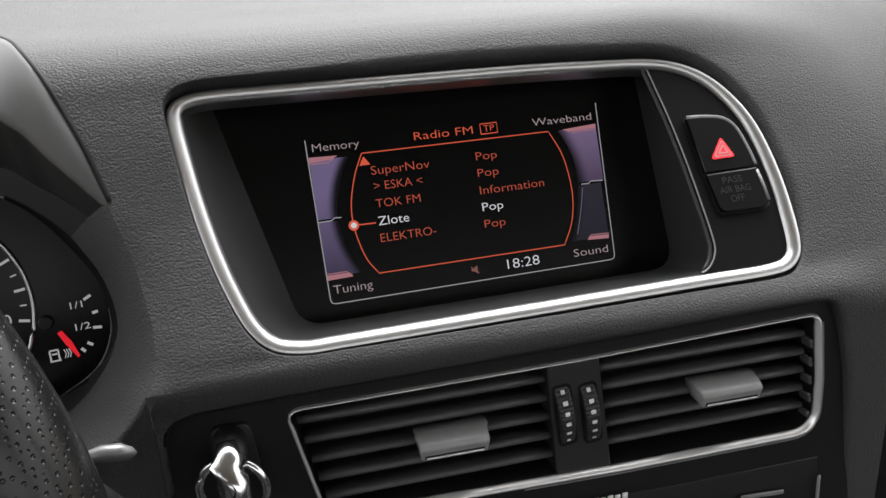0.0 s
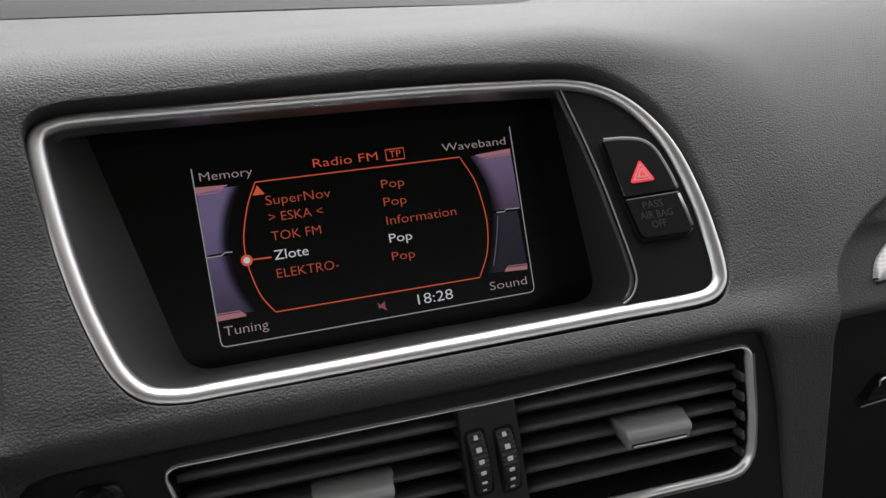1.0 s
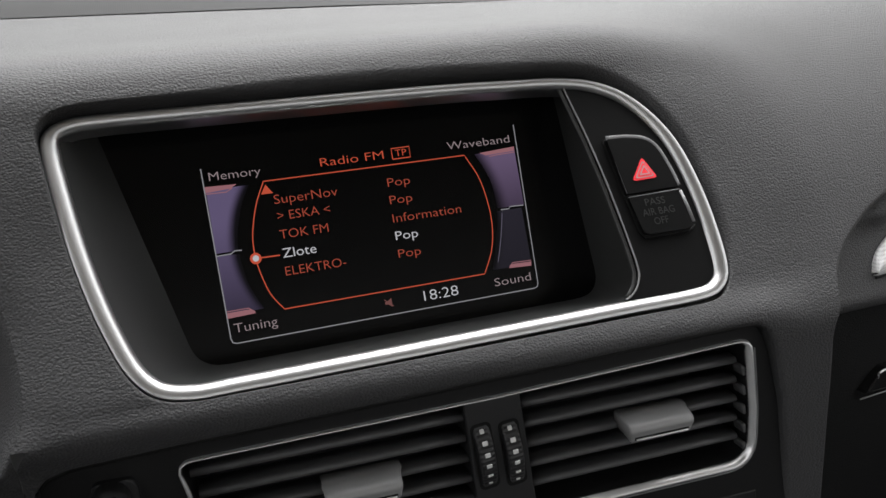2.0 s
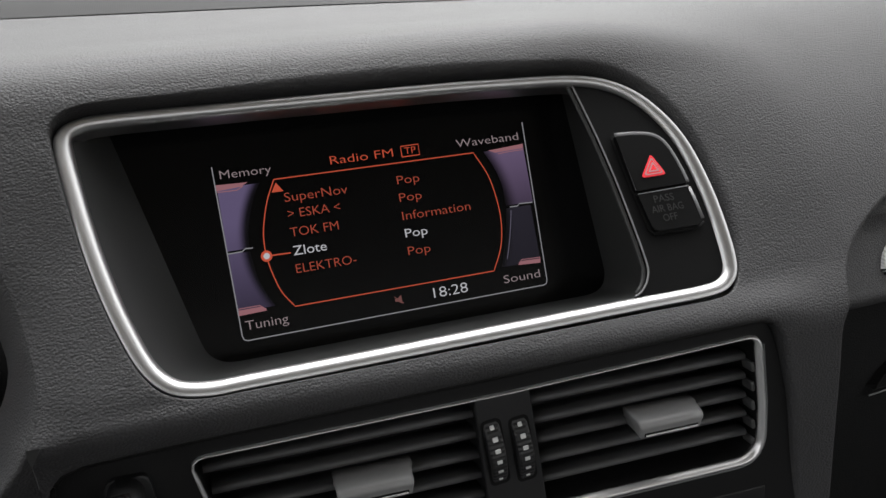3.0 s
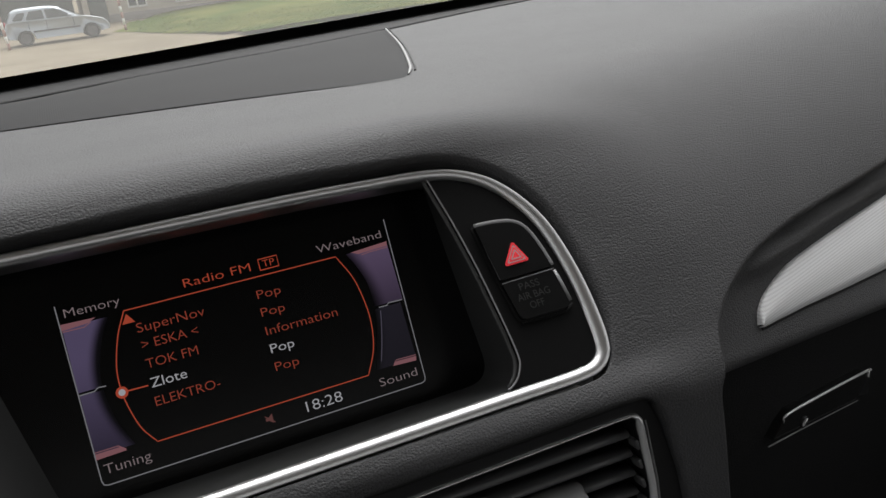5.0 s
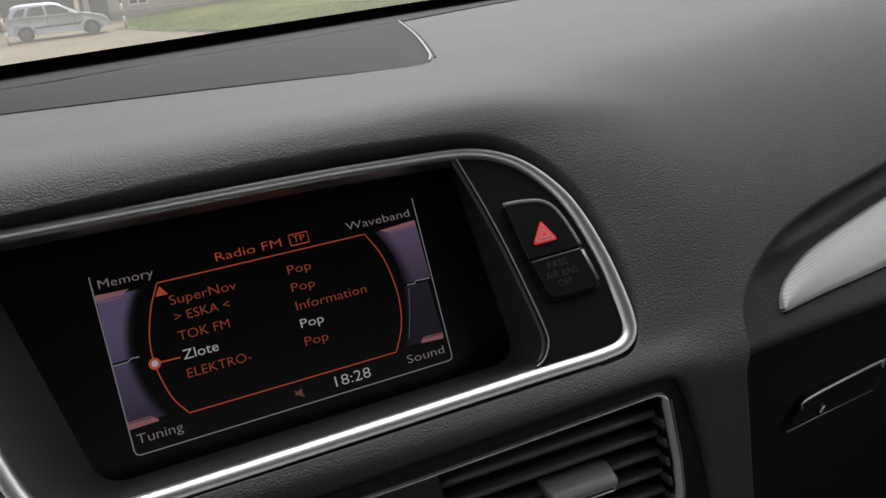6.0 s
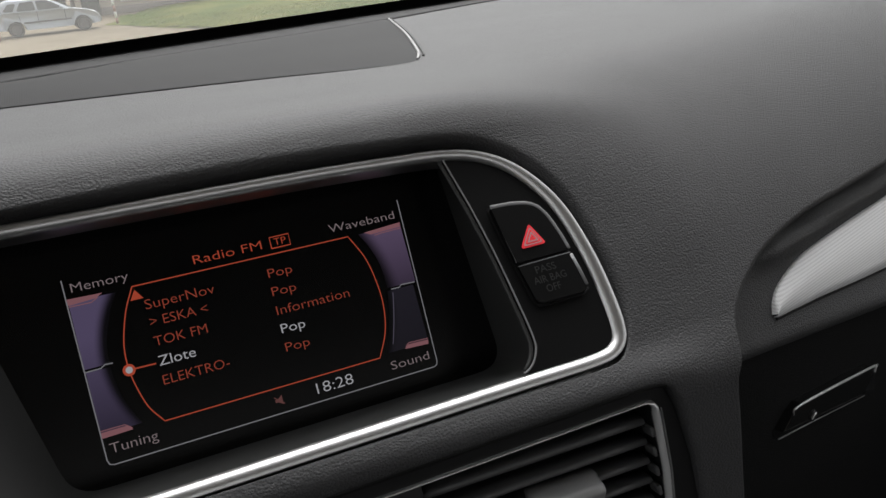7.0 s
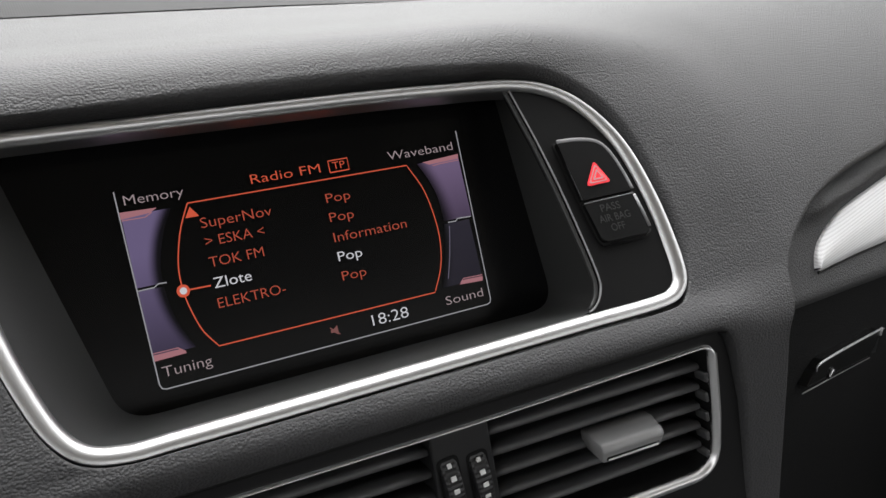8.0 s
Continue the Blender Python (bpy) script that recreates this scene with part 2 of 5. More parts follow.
def surface(x, s, out=0.0):
    w = smoothstep(0.09, 0.25, x)
    y, z = PROFILE(s) * (1 - w) + SOFT(s) * w
    swell = 0.0050 * smoothstep(-0.05, 0.004, s) * (1 - smoothstep(0.032, 0.105, s)) * (1 - w)
    if -0.128 < s < -0.104:
        swell += 0.0024 * math.sin(math.pi * (s + 0.128) / 0.024) ** 2 * (1 - smoothstep(0.155, 0.19, x))
    y, z = y - 0.78 * swell, z + 0.62 * swell
    y += -0.055 * x * (1 - smoothstep(-0.13, -0.10, s)) * (1 - smoothstep(0.165, 0.27, x))
    if s < -0.118:
        y -= 0.03 * (-0.118 - s) * smoothstep(0.150, 0.160, x)
    if x < -0.129:
        y += 11 * (x + 0.129) ** 2 * smoothstep(-0.118, -0.100, s) * (1 - smoothstep(-0.075, -0.036, s))
    if x > 0.2:
        y += 0.325 * (x - 0.25 + 0.05 * math.exp(-(x - 0.2) / 0.05)) * smoothstep(0.2, 0.22, x)
    return Vector((x, y, z))


# ---- dashboard ----
# outline of the display frame on its slanted plane
FRAME_OUT = [(-0.1311, 0.0000), (-0.1300, -0.0150), (-0.1253, -0.0480), (-0.1185, -0.0765), (-0.1110, -0.0955), (-0.1030, -0.1038), (-0.0910, -0.1072), (-0.0740, -0.1076),
             (0.0100, -0.1082), (0.0900, -0.1086), (0.1390, -0.1088), (0.1470, -0.1070), (0.1512, -0.1020), (0.1525, -0.0960), (0.1532, -0.0810), (0.1520, -0.0580),
             (0.1462, -0.0310), (0.1367, -0.0140), (0.1251, -0.0030), (0.1110, 0.0035), (0.0950, 0.0058), (0.0600, 0.0078), (0.0320, 0.0088), (-0.0300, 0.0096),
             (-0.0900, 0.0102), (-0.1100, 0.0103), (-0.1200, 0.0096), (-0.1264, 0.0074), (-0.1299, 0.0040)]


def spline_loop(points, count):
    """A smooth closed loop through points, evenly resampled."""
    p = np.array(points)
    n = len(p)
    out = []
    for i in range(n):
        a, b, c, d = p[i - 1], p[i], p[(i + 1) % n], p[(i + 2) % n]
        ta, tb, tc = (np.linalg.norm(b - a) ** 0.5, np.linalg.norm(c - b) ** 0.5, np.linalg.norm(d - c) ** 0.5)
        m1 = (c - b) / tb - (c - a) / (ta + tb) + (b - a) / ta
        m2 = (d - c) / tc - (d - b) / (tb + tc) + (c - b) / tb
        m1, m2 = m1 * tb, m2 * tb
        for k in range(8):
            w = k / 8
            out.append(tuple((2 * w ** 3 - 3 * w * w + 1) * b + (w ** 3 - 2 * w * w + w) * m1 + (3 * w * w - 2 * w ** 3) * c + (w ** 3 - w * w) * m2))
    return resample(out, count)


def offset_loop(loop, dist):
    """Moves an anticlockwise loop outwards (dist > 0) or inwards; dist may be a function of the point and its normal."""
    n = len(loop)
    out = []
    for i in range(n):
        a, b = Vector(loop[i - 1]), Vector(loop[(i + 1) % n])
        t = (b - a).normalized()
        nrm = Vector((t.y, -t.x))
        d = dist(Vector(loop[i]), nrm) if callable(dist) else dist
        out.append(tuple(Vector(loop[i]) + nrm * d))
    return out


def arc_curve(keys, count=40):
    f = curve_through([(i, *k) for i, k in enumerate(keys)])
    return [tuple(f(t)) for t in np.linspace(0, len(keys) - 1, count)]


# the chrome bar stands a little inside the padding's edge beside the switches
FRAME_RING = FRAME_OUT[:9] + [(0.0900, -0.1086), (0.1310, -0.1088), (0.1385, -0.1077), (0.1438, -0.1048), (0.1474, -0.1005), (0.1490, -0.0950), (0.1499, -0.0845), (0.1490, -0.0590), (0.1434, -0.0322), (0.1342, -0.0157), (0.1235, -0.0048), (0.1105, 0.0022)] + FRAME_OUT[20:]
CHROME_OUT = spline_loop(FRAME_RING, 240)
FRAME_LOOP = offset_loop(CHROME_OUT, lambda p, n: 0.0004 + 0.0024 * max(0.0, n.x) * smoothstep(-0.106, -0.070, p.y))

dashboard = thing("dashboard", "dark grey grained soft plastic car dashboard under the windscreen", "dashboard")


def pad_normal(x, s):
    a, b = surface(x + 0.001, s) - surface(x - 0.001, s), surface(x, s + 0.001) - surface(x, s - 0.001)
    return a.cross(b).normalized()


def base_line(x):
    """Where the windscreen meets the dashboard, in the plan."""
    return 0.580 + 0.33 * x if x < 0.6 else 0.778 - 0.3 * (x - 0.6)


def top_point(x, s):
    p = surface(x, s)
    p.y = min(p.y, base_line(x) - 0.012)
    return p


WELL_RIM = [(-0.1790, 0.0065, 1.0050), (-0.1700, 0.0035, 0.9860), (-0.1667, 0.0, 0.9666), (-0.1700, -0.0030, 0.9530), (-0.1770, -0.0060, 0.9420), (-0.1890, -0.0090, 0.9300), (-0.2100, -0.0130, 0.9200), (-0.26, -0.015, 0.915)]


def roll_end(x):
    """Where the padding ends over the vent panel."""
    return -0.1203 - 0.0070 * (0.15 - x) / 0.30


PANEL_RIM = [(-0.1500, -0.165), (-0.1500, -0.1410), (-0.1488, -0.1350), (-0.1445, -0.1303), (-0.1360, -0.1276)] + [(x, roll_end(x)) for x in (-0.10, -0.05, 0.0, 0.05, 0.10, 0.125, 0.142)] + \
         [(0.1500, -0.1207), (0.1545, -0.1222), (0.1572, -0.1242), (0.1597, -0.1280), (0.1622, -0.1345), (0.1680, -0.160), (0.1765, -0.235), (0.1785, -0.45)]


def build_pad():
    bm = bmesh.new()
    sx0, sx1, s0, s1 = -0.144, 0.182, -0.1145, 0.032
    # ring patch round the display opening, from its rim out to a rectangle
    hole = offset_loop(FRAME_LOOP, lambda p, n: -0.0003 - 0.0006 * max(0.0, -n.y) + 0.0030 * max(0.0, n.y))
    cx, cy = 0.01, -0.045
    ang = np.unwrap(np.array([math.atan2(y - cy, x - cx) for x, y in hole]))
    nx, ns = 84, 36
    rect = [(sx0 + (sx1 - sx0) * k / nx, s0) for k in range(nx)] + [(sx1, s0 + (s1 - s0) * k / ns) for k in range(ns)] + \
           [(sx1 - (sx1 - sx0) * k / nx, s1) for k in range(nx)] + [(sx0, s1 - (s1 - s0) * k / ns) for k in range(ns)]
    hx, hy = np.array([h[0] for h in hole]), np.array([h[1] for h in hole])
    # match rim points to rectangle points by running length from the same start, blended with the angle
    base = ang[0]
    order = np.argsort((ang - base) % (2 * math.pi))
    a_sorted = ((ang - base) % (2 * math.pi))[order]
    rim = []
    for x, y in rect:
        a = (math.atan2(y - cy, x - cx) - base) % (2 * math.pi)
        rim.append((np.interp(a, np.r_[a_sorted, 2 * math.pi + a_sorted[0]], np.r_[hx[order], hx[order][0]]), np.interp(a, np.r_[a_sorted, 2 * math.pi + a_sorted[0]], np.r_[hy[order], hy[order][0]])))
    rows = []
    # rolled rim going down into the opening
    def roll(x, y, ox, oy):
        """How wide the padding rolls in: narrow below, wide above and beside the switches."""
        d = Vector((ox - x, oy - y)).normalized()
        return 0.0012 + 0.0035 * smoothstep(-0.2, 0.5, d.y + 0.6 * d.x) * smoothstep(-0.104, -0.085, y)
    for depth in (0.02, 0.010):
        rows.append([surface(x, y) - pad_normal(x, y) * depth for x, y in rim])
    for k in range(8):
        q = math.pi / 2 * (1 - k / 7)
        row = []
        for (x, y), (ox, oy) in zip(rim, rect):
            d = (Vector((ox, oy)) - Vector((x, y))).normalized()
            r = roll(x, y, ox, oy)
            px, py = x + d.x * r * (1 - math.sin(q)), y + d.y * r * (1 - math.sin(q))
            row.append(surface(px, py) - pad_normal(px, py) * r * (1 - math.cos(q)))
        rows.append(row)
    for k in range(1, 15):
        w = k / 14
        row = []
        for (x, y), (ox, oy) in zip(rim, rect):
            d = (Vector((ox, oy)) - Vector((x, y)))
            r = roll(x, y, ox, oy)
            f = r / max(d.length, r) * (1 - w) + w
            row.append(surface(x + d.x * f, y + d.y * f))
        rows.append(row)
    add_grid(bm, rows, closed=True)
    # top, from the rim patch to the windscreen
    ss = list(np.linspace(s1, 0.07, 10)) + list(np.linspace(0.085, 0.25, 14)) + list(np.linspace(0.29, 0.95, 14))
    xs = [sx0 + (sx1 - sx0) * k / nx for k in range(nx + 1)]
    add_grid(bm, [[top_point(x, s) for x in xs] for s in ss])
    # left: from the rim patch to the instrument hood's seam, then rolling into the instrument well
    left = curve_through([(-0.45, -0.180), (-0.16, -0.178), (-0.14, -0.174), (-0.125, -0.1640), (-0.1135, -0.1520), (-0.1014, -0.1478), (-0.09, -0.1470), (-0.072, -0.1492), (-0.055, -0.1525), (-0.038, -0.1565), (-0.0094, -0.1637),
                          (0.012, -0.1722), (0.036, -0.1828), (0.0846, -0.200), (0.2, -0.235), (0.4, -0.28), (0.95, -0.36)])
    sl = [s0 + (s1 - s0) * k / ns for k in range(ns + 1)] + ss[1:]
    add_grid(bm, [[top_point(sx0 + (left(s)[0] - sx0) * k / 6, s) for k in range(7)] for s in sl])
    # the edge of the instrument well: down the side, then out to the left under the instruments
    lip = [surface(left(s)[0], s) for s in np.linspace(-0.034, s0, 14)] + [Vector(p) for p in ((-0.1580, -0.0680, 0.9570), (-0.166, -0.0680, 0.9480), (-0.180, -0.0675, 0.9390), (-0.205, -0.0665, 0.9300), (-0.26, -0.066, 0.922))]
    well = arc_curve(WELL_RIM, len(lip))
    rows = []
    for k in range(13):
        row = []
        for p, w in zip(lip, well):
            w = Vector(w)
            q = k / 12
            ctrl = p + Vector((-0.0045, 0.003, -0.001)) if p.z > 0.97 else p + Vector((-0.003, 0.012, 0.001))
            row.append(p * (1 - q) ** 2 + ctrl * 2 * q * (1 - q) + w * q * q)
        rows.append(row)
    add_grid(bm, rows)
    low_lip = lip[13:]
    rows = []
    for h in (0, 0.002, 0.004, 0.006, 0.008, 0.010, 0.014, 0.02, 0.035, 0.06, 0.16):
        step = surface(-0.1525, s0 - h) - surface(-0.1525, s0)
        rows.append([p + step for p in low_lip])
    add_grid(bm, rows)
    # right: between the rim patch and the edge of the passenger recess
    edge = [(0.96, -0.070), (0.75, -0.070), (0.5, -0.070), (0.379, -0.0702), (0.335, -0.0702), (0.29, -0.0712), (0.251, -0.0770), (0.223, -0.0887), (0.2060, -0.1040), (0.1985, -0.1200),
            (0.1942, -0.1310), (0.1945, -0.1600), (0.1975, -0.2300), (0.202, -0.45)]
    inner = [(0.96, s1), (0.75, s1), (0.5, s1), (0.379, s1), (0.335, s1), (0.29, s1), (0.23, s1), (sx1, s1), (sx1, -0.03), (sx1, -0.075), (sx1, s0), (sx1, -0.16), (sx1, -0.23), (sx1, -0.45)]
    k1 = curve_through([(i, *p) for i, p in enumerate(edge)])

    def k2(t):
        return tuple(np.interp(t, range(len(inner)), [p[c] for p in inner]) for c in (0, 1))
    taus = np.linspace(0, len(edge) - 1, 131)
    prows, lip = [], []
    for t in taus:
        (ex, es), (ix, is_) = k1(t), k2(t)
        ix = max(ix, sx1)
        prows.append([surface(ix + (ex - ix) * k / 14, is_ + (es - is_) * k / 14) for k in range(15)])
        h = (surface(ex, es) - surface(ex + (ix - ex) * 0.05, es + (is_ - es) * 0.05)).normalized()
        lip.append((surface(ex, es), h, -pad_normal(ex, es)))
    add_grid(bm, prows)
    rr = 0.0034
    rows = []
    for k in range(11):
        q = math.pi / 2 * k / 10
        rows.append([p + h * rr * math.sin(q) + n * rr * (1 - math.cos(q)) for p, h, n in lip])
    rows.append([p + h * (rr + 0.001) + n * 0.08 for p, h, n in lip])
    add_grid(bm, rows, flip=True)
    xr = [float(k2(t)[0]) for t in np.linspace(0, 7, 71)][::-1]
    xr = [sx1] + [x for x in xr if x > sx1 + 0.002]
    add_grid(bm, [[top_point(x, s) for x in xr] for s in ss])
    # below: the roll over the vent panel and down beside it
    inside = PANEL_RIM
    outside = [(-0.1525, -0.165), (-0.1525, -0.1410), (-0.1525, -0.1330), (-0.1525, -0.1225), (-0.1480, s0)] + [(x, s0) for x in (-0.10, -0.05, 0.0, 0.05, 0.10, 0.127, 0.149)] + \
              [(0.160, s0), (0.174, s0), (sx1, s0), (sx1, -0.1200), (sx1, -0.1330), (sx1, -0.160), (sx1, -0.235), (sx1, -0.45)]
    rows = [[] for _ in range(16)]
    for t in np.linspace(0, len(inside) - 1, 221):
        p = Vector([float(np.interp(t, range(len(inside)), [v[c] for v in inside])) for c in (0, 1)])
        o = Vector([float(np.interp(t, range(len(outside)), [v[c] for v in outside])) for c in (0, 1)])
        d = (o - p).normalized()
        r = min(0.0028, 0.9 * (o - p).length)
        for k in range(9):
            q = o.lerp(p + d * r, k / 8)
            rows[k].append(surface(q.x, q.y))
        for k in range(1, 7):
            a = math.pi / 2 * k / 6
            q = p + d * r * (1 - math.sin(a))
            rows[8 + k].append(surface(q.x, q.y) - pad_normal(q.x, q.y) * r * (1 - math.cos(a)))
        rows[15].append(surface(p.x, p.y) - pad_normal(p.x, p.y) * 0.02)
    add_grid(bm, rows)
    bmesh.ops.remove_doubles(bm, verts=bm.verts, dist=2e-5)
    bmesh.ops.recalc_face_normals(bm, faces=bm.faces)
    return bm


part("dash_pad", build_pad(), M_PAD, dashboard)
# black tube fills the seam; its colour stands in for the shadow in the gap
part("panel_seam", tube([surface(x, s) - pad_normal(x, s) * 0.0016 for x, s in resample(PANEL_RIM[1:14], 160, False)], 0.0011, sides=8), M_DARK, dashboard, "black line for the seam and its shadow under the padding")


def loop_band(frame_m, outer, inner, height, steps=8):
    """A raised rounded band between two matching loops on a plane."""
    rows = []
    for k in range(steps + 1):
        q = k / steps
        rise = height * math.sin(math.pi * q) ** 0.8
        rows.append([frame_m @ Vector((o[0] + (i[0] - o[0]) * q, o[1] + (i[1] - o[1]) * q, rise * min(1.0, math.dist(o, i) / 0.0038))) for o, i in zip(outer, inner)])
    rows.insert(0, [frame_m @ Vector((o[0], o[1], -0.012)) for o in outer])
    rows.append([frame_m @ Vector((i[0], i[1], -0.001)) for i in inner])
    bm = grid(rows, closed=True)
    bmesh.ops.recalc_face_normals(bm, faces=bm.faces)
    return bm


# ---- display unit ----
unit = thing("display_unit", "recessed radio display in a rounded satin chrome frame", "car display")
FRAME_DROP = 0.0030
FRAME_IN = offset_loop(CHROME_OUT, lambda p, n: -0.0068 + 0.0018 * max(0.0, n.y) + 0.0006 * max(0.0, -n.y))


def build_frame(steps=22):
    """A quarter-round bar: almost flush with the padding outside, rolling down into the recess."""
    rows = [[BEZEL @ Vector((x, y, -0.012)) for x, y in CHROME_OUT]]
    a0, a1 = radians(-26), radians(84)
    for k in range(steps + 1):
        a = a0 + (a1 - a0) * k / steps
        q = (math.sin(a) - math.sin(a0)) / (math.sin(a1) - math.sin(a0))
        row = []
        for o, i in zip(CHROME_OUT, FRAME_IN):
            r = math.hypot(i[0] - o[0], i[1] - o[1]) / (math.sin(a1) - math.sin(a0))
            row.append(BEZEL @ Vector((o[0] + (i[0] - o[0]) * q, o[1] + (i[1] - o[1]) * q, 0.0010 - r * (1 - math.cos(a)))))
        rows.append(row)
    rows.append([BEZEL @ Vector((x, y, -FRAME_DROP - 0.006)) for x, y in FRAME_IN])
    bm = grid(rows, closed=True)
    bmesh.ops.recalc_face_normals(bm, faces=bm.faces)
    return bm


part("chrome_frame", build_frame(), M_CHROME, unit, "satin chrome frame")
DIVIDER = [(0.0930, 0.0060), (0.0962, -0.0060), (0.1004, -0.0430), (0.1030, -0.0780), (0.1034, -0.0900), (0.1026, -0.0968), (0.0990, -0.1010), (0.0950, -0.1030)]
COVER = resample(rounded([(-0.1155, 0.070), (-0.0868, -0.0478), (0.1062, -0.0490), (0.0985, 0.070)], [0.004, 0.014, 0.012, 0.004], 8), 200)


def on_loop(loop, c, half, a):
    """The point of a loop at the angle a about c, in a frame stretched by half."""
    best = None
    dx, dy = math.cos(a), math.sin(a)
    n = len(loop)
    for i in range(n):
        p, q = [Vector(((v[0] - c[0]) / half[0], (v[1] - c[1]) / half[1])) for v in (loop[i], loop[(i + 1) % n])]
        e = q - p
        det = dx * -e.y + dy * e.x
        if abs(det) < 1e-12:
            continue
        t = (p.x * -e.y + p.y * e.x) / det
        u = (dx * p.y - dy * p.x) / det
        if t > 0 and -1e-6 <= u <= 1 + 1e-6 and (best is None or t < best):
            best = t
    return c[0] + dx * best * half[0], c[1] + dy * best * half[1]


def build_recess():
    inside = [p for p in FRAME_IN if p[0] < float(np.interp(-p[1], [-0.006, 0.006, 0.043, 0.078, 0.09, 0.0968, 0.101, 0.103], [0.093, 0.0962, 0.1004, 0.1030, 0.1034, 0.1026, 0.099, 0.095])) + 0.0002]
    # start the loop just after the divider
    k = max(range(len(inside)), key=lambda i: (Vector(inside[i]) - Vector(inside[i - 1])).length)
    loop = inside[k:] + inside[:k]
    div = [p for p in DIVIDER if p[1] < loop[-1][1] and p[1] > loop[0][1]] if loop[-1][1] > loop[0][1] else [p for p in DIVIDER[::-1] if loop[-1][1] < p[1] < loop[0][1]]
    loop = loop + div
    a, b = [], []
    for t in np.linspace(0, 2 * math.pi, 241)[:-1]:
        x, y = on_loop(loop, (-0.008, -0.048), (0.111, 0.052), t)
        a.append(BEZEL @ Vector((x, y, -FRAME_DROP)))
        x, y = on_loop(COVER, (0.0005, 0.011), (0.104, 0.059), t)
        b.append(SCREEN @ Vector((x, y, 0.0)))
    rows = [[p.lerp(q, k / 8) for p, q in zip(a, b)] for k in range(9)]
    bm = grid(rows, closed=True)
    bmesh.ops.recalc_face_normals(bm, faces=bm.faces)
    bmesh.ops.reverse_faces(bm, faces=bm.faces)
    return bm


part("recess_wall", build_recess(), M_RECESS, unit, "matt charcoal recess around the screen")
part("screen_cover", plate(COVER, SCREEN, 0.004), M_GLOSS, unit, "black glossy screen cover", smooth=False)


def stroke(points, width, lift=0.0004, m=None):
    """A flat line on the screen."""
    m = m or SCREEN
    pts = [Vector(p) for p in points]
    rows = ([], [])
    for i, p in enumerate(pts):
        t = (pts[min(i + 1, len(pts) - 1)] - pts[max(i - 1, 0)]).normalized()
        nrm = Vector((-t.y, t.x)) * width / 2
        rows[0].append(m @ Vector((p.x + nrm.x, p.y + nrm.y, lift)))
        rows[1].append(m @ Vector((p.x - nrm.x, p.y - nrm.y, lift)))
    return grid(rows, flip=True)


def fan(points, lift=0.0003, m=None):
    m = m or SCREEN
    bm = bmesh.new()
    bm.faces.new([bm.verts.new(m @ Vector((x, y, lift))) for x, y in points])
    return bm


def at_screen(u, v):
    return SCREEN @ Matrix.Translation((u, v, 0.0003))


ARC_L = arc_curve([(-0.0476, 0.0283), (-0.0520, 0.0193), (-0.0550, 0.0098), (-0.0563, 0.0026), (-0.0563, -0.0049), (-0.0551, -0.0125), (-0.0524, -0.0215), (-0.0477, -0.0288)])
ARC_R = arc_curve([(0.0477, 0.0284), (0.0532, 0.0163), (0.0555, 0.0024), (0.0553, -0.0085), (0.0528, -0.0189), (0.0475, -0.0290)])
part("list_outline", stroke(ARC_L + ARC_R[::-1] + [ARC_L[0]], 0.0005), M_ORANGE, unit, "glowing orange outline of the station list")
part("screen_border", stroke([(-0.0731, 0.0371), (-0.0722, -0.0375), (-0.0716, -0.0392), (-0.0700, -0.0398), (0.0715, -0.0400), (0.0731, -0.0394), (0.0737, -0.0378), (0.0755, 0.0402)], 0.0005), M_LINE, unit, "thin grey border line")

TEXTS = [("Memory", -0.0703, 0.0314, 0.0222, 0.0036, M_GREYTXT, 0), ("Waveband", 0.0398, 0.0319, 0.0322, 0.0036, M_GREYTXT, 0), ("Radio FM", -0.0213, 0.0316, 0.0297, 0.0037, M_ORANGE, 0),
         ("TP", 0.0141, 0.0319, 0.0054, 0.0031, M_ORANGE, 0), ("SuperNov", -0.0444, 0.0176, 0.0286, 0.0040, M_ORANGE_DIM, 0), ("> ESKA <", -0.0442, 0.0102, 0.0238, 0.0039, M_ORANGE_DIM, 0),
         ("TOK FM", -0.0444, 0.0019, 0.0218, 0.0039, M_ORANGE_DIM, 0), ("Zlote", -0.0445, -0.0065, 0.0150, 0.0041, M_WHITE, 0.008), ("ELEKTRO-", -0.0446, -0.0145, 0.0274, 0.0039, M_ORANGE_DIM, 0),
         ("Pop", 0.0080, 0.0184, 0.0108, 0.0038, M_ORANGE_DIM, 0), ("Pop", 0.0077, 0.0102, 0.0108, 0.0038, M_ORANGE_DIM, 0), ("Information", 0.0076, 0.0016, 0.0337, 0.0039, M_ORANGE_DIM, 0),
         ("Pop", 0.0075, -0.0066, 0.0108, 0.0039, M_WHITE, 0.006), ("Pop", 0.0074, -0.0149, 0.0108, 0.0038, M_ORANGE_DIM, 0), ("18:28", 0.0160, -0.0365, 0.0169, 0.0046, M_WHITE, 0),
         ("Sound", 0.0516, -0.0358, 0.0189, 0.0037, M_GREYTXT, 0), ("Tuning", -0.0702, -0.0353, 0.0186, 0.0039, M_GREYTXT, 0)]
for words, u, v, wide, cap, mat, bold in TEXTS:
    part("screen_text", text_mesh(words, at_screen(u, v), wide, cap, 0.0002, bold - 0.010), mat, unit, smooth=False)
part("text_box", stroke([(0.0125, 0.0308), (0.0125, 0.0358), (0.0212, 0.0359), (0.0211, 0.0309), (0.0125, 0.0308)], 0.0005), M_ORANGE, unit)
part("scroll_arrow", fan([(-0.0470, 0.0268), (-0.0495, 0.0226), (-0.0442, 0.0226)]), M_ORANGE, unit)
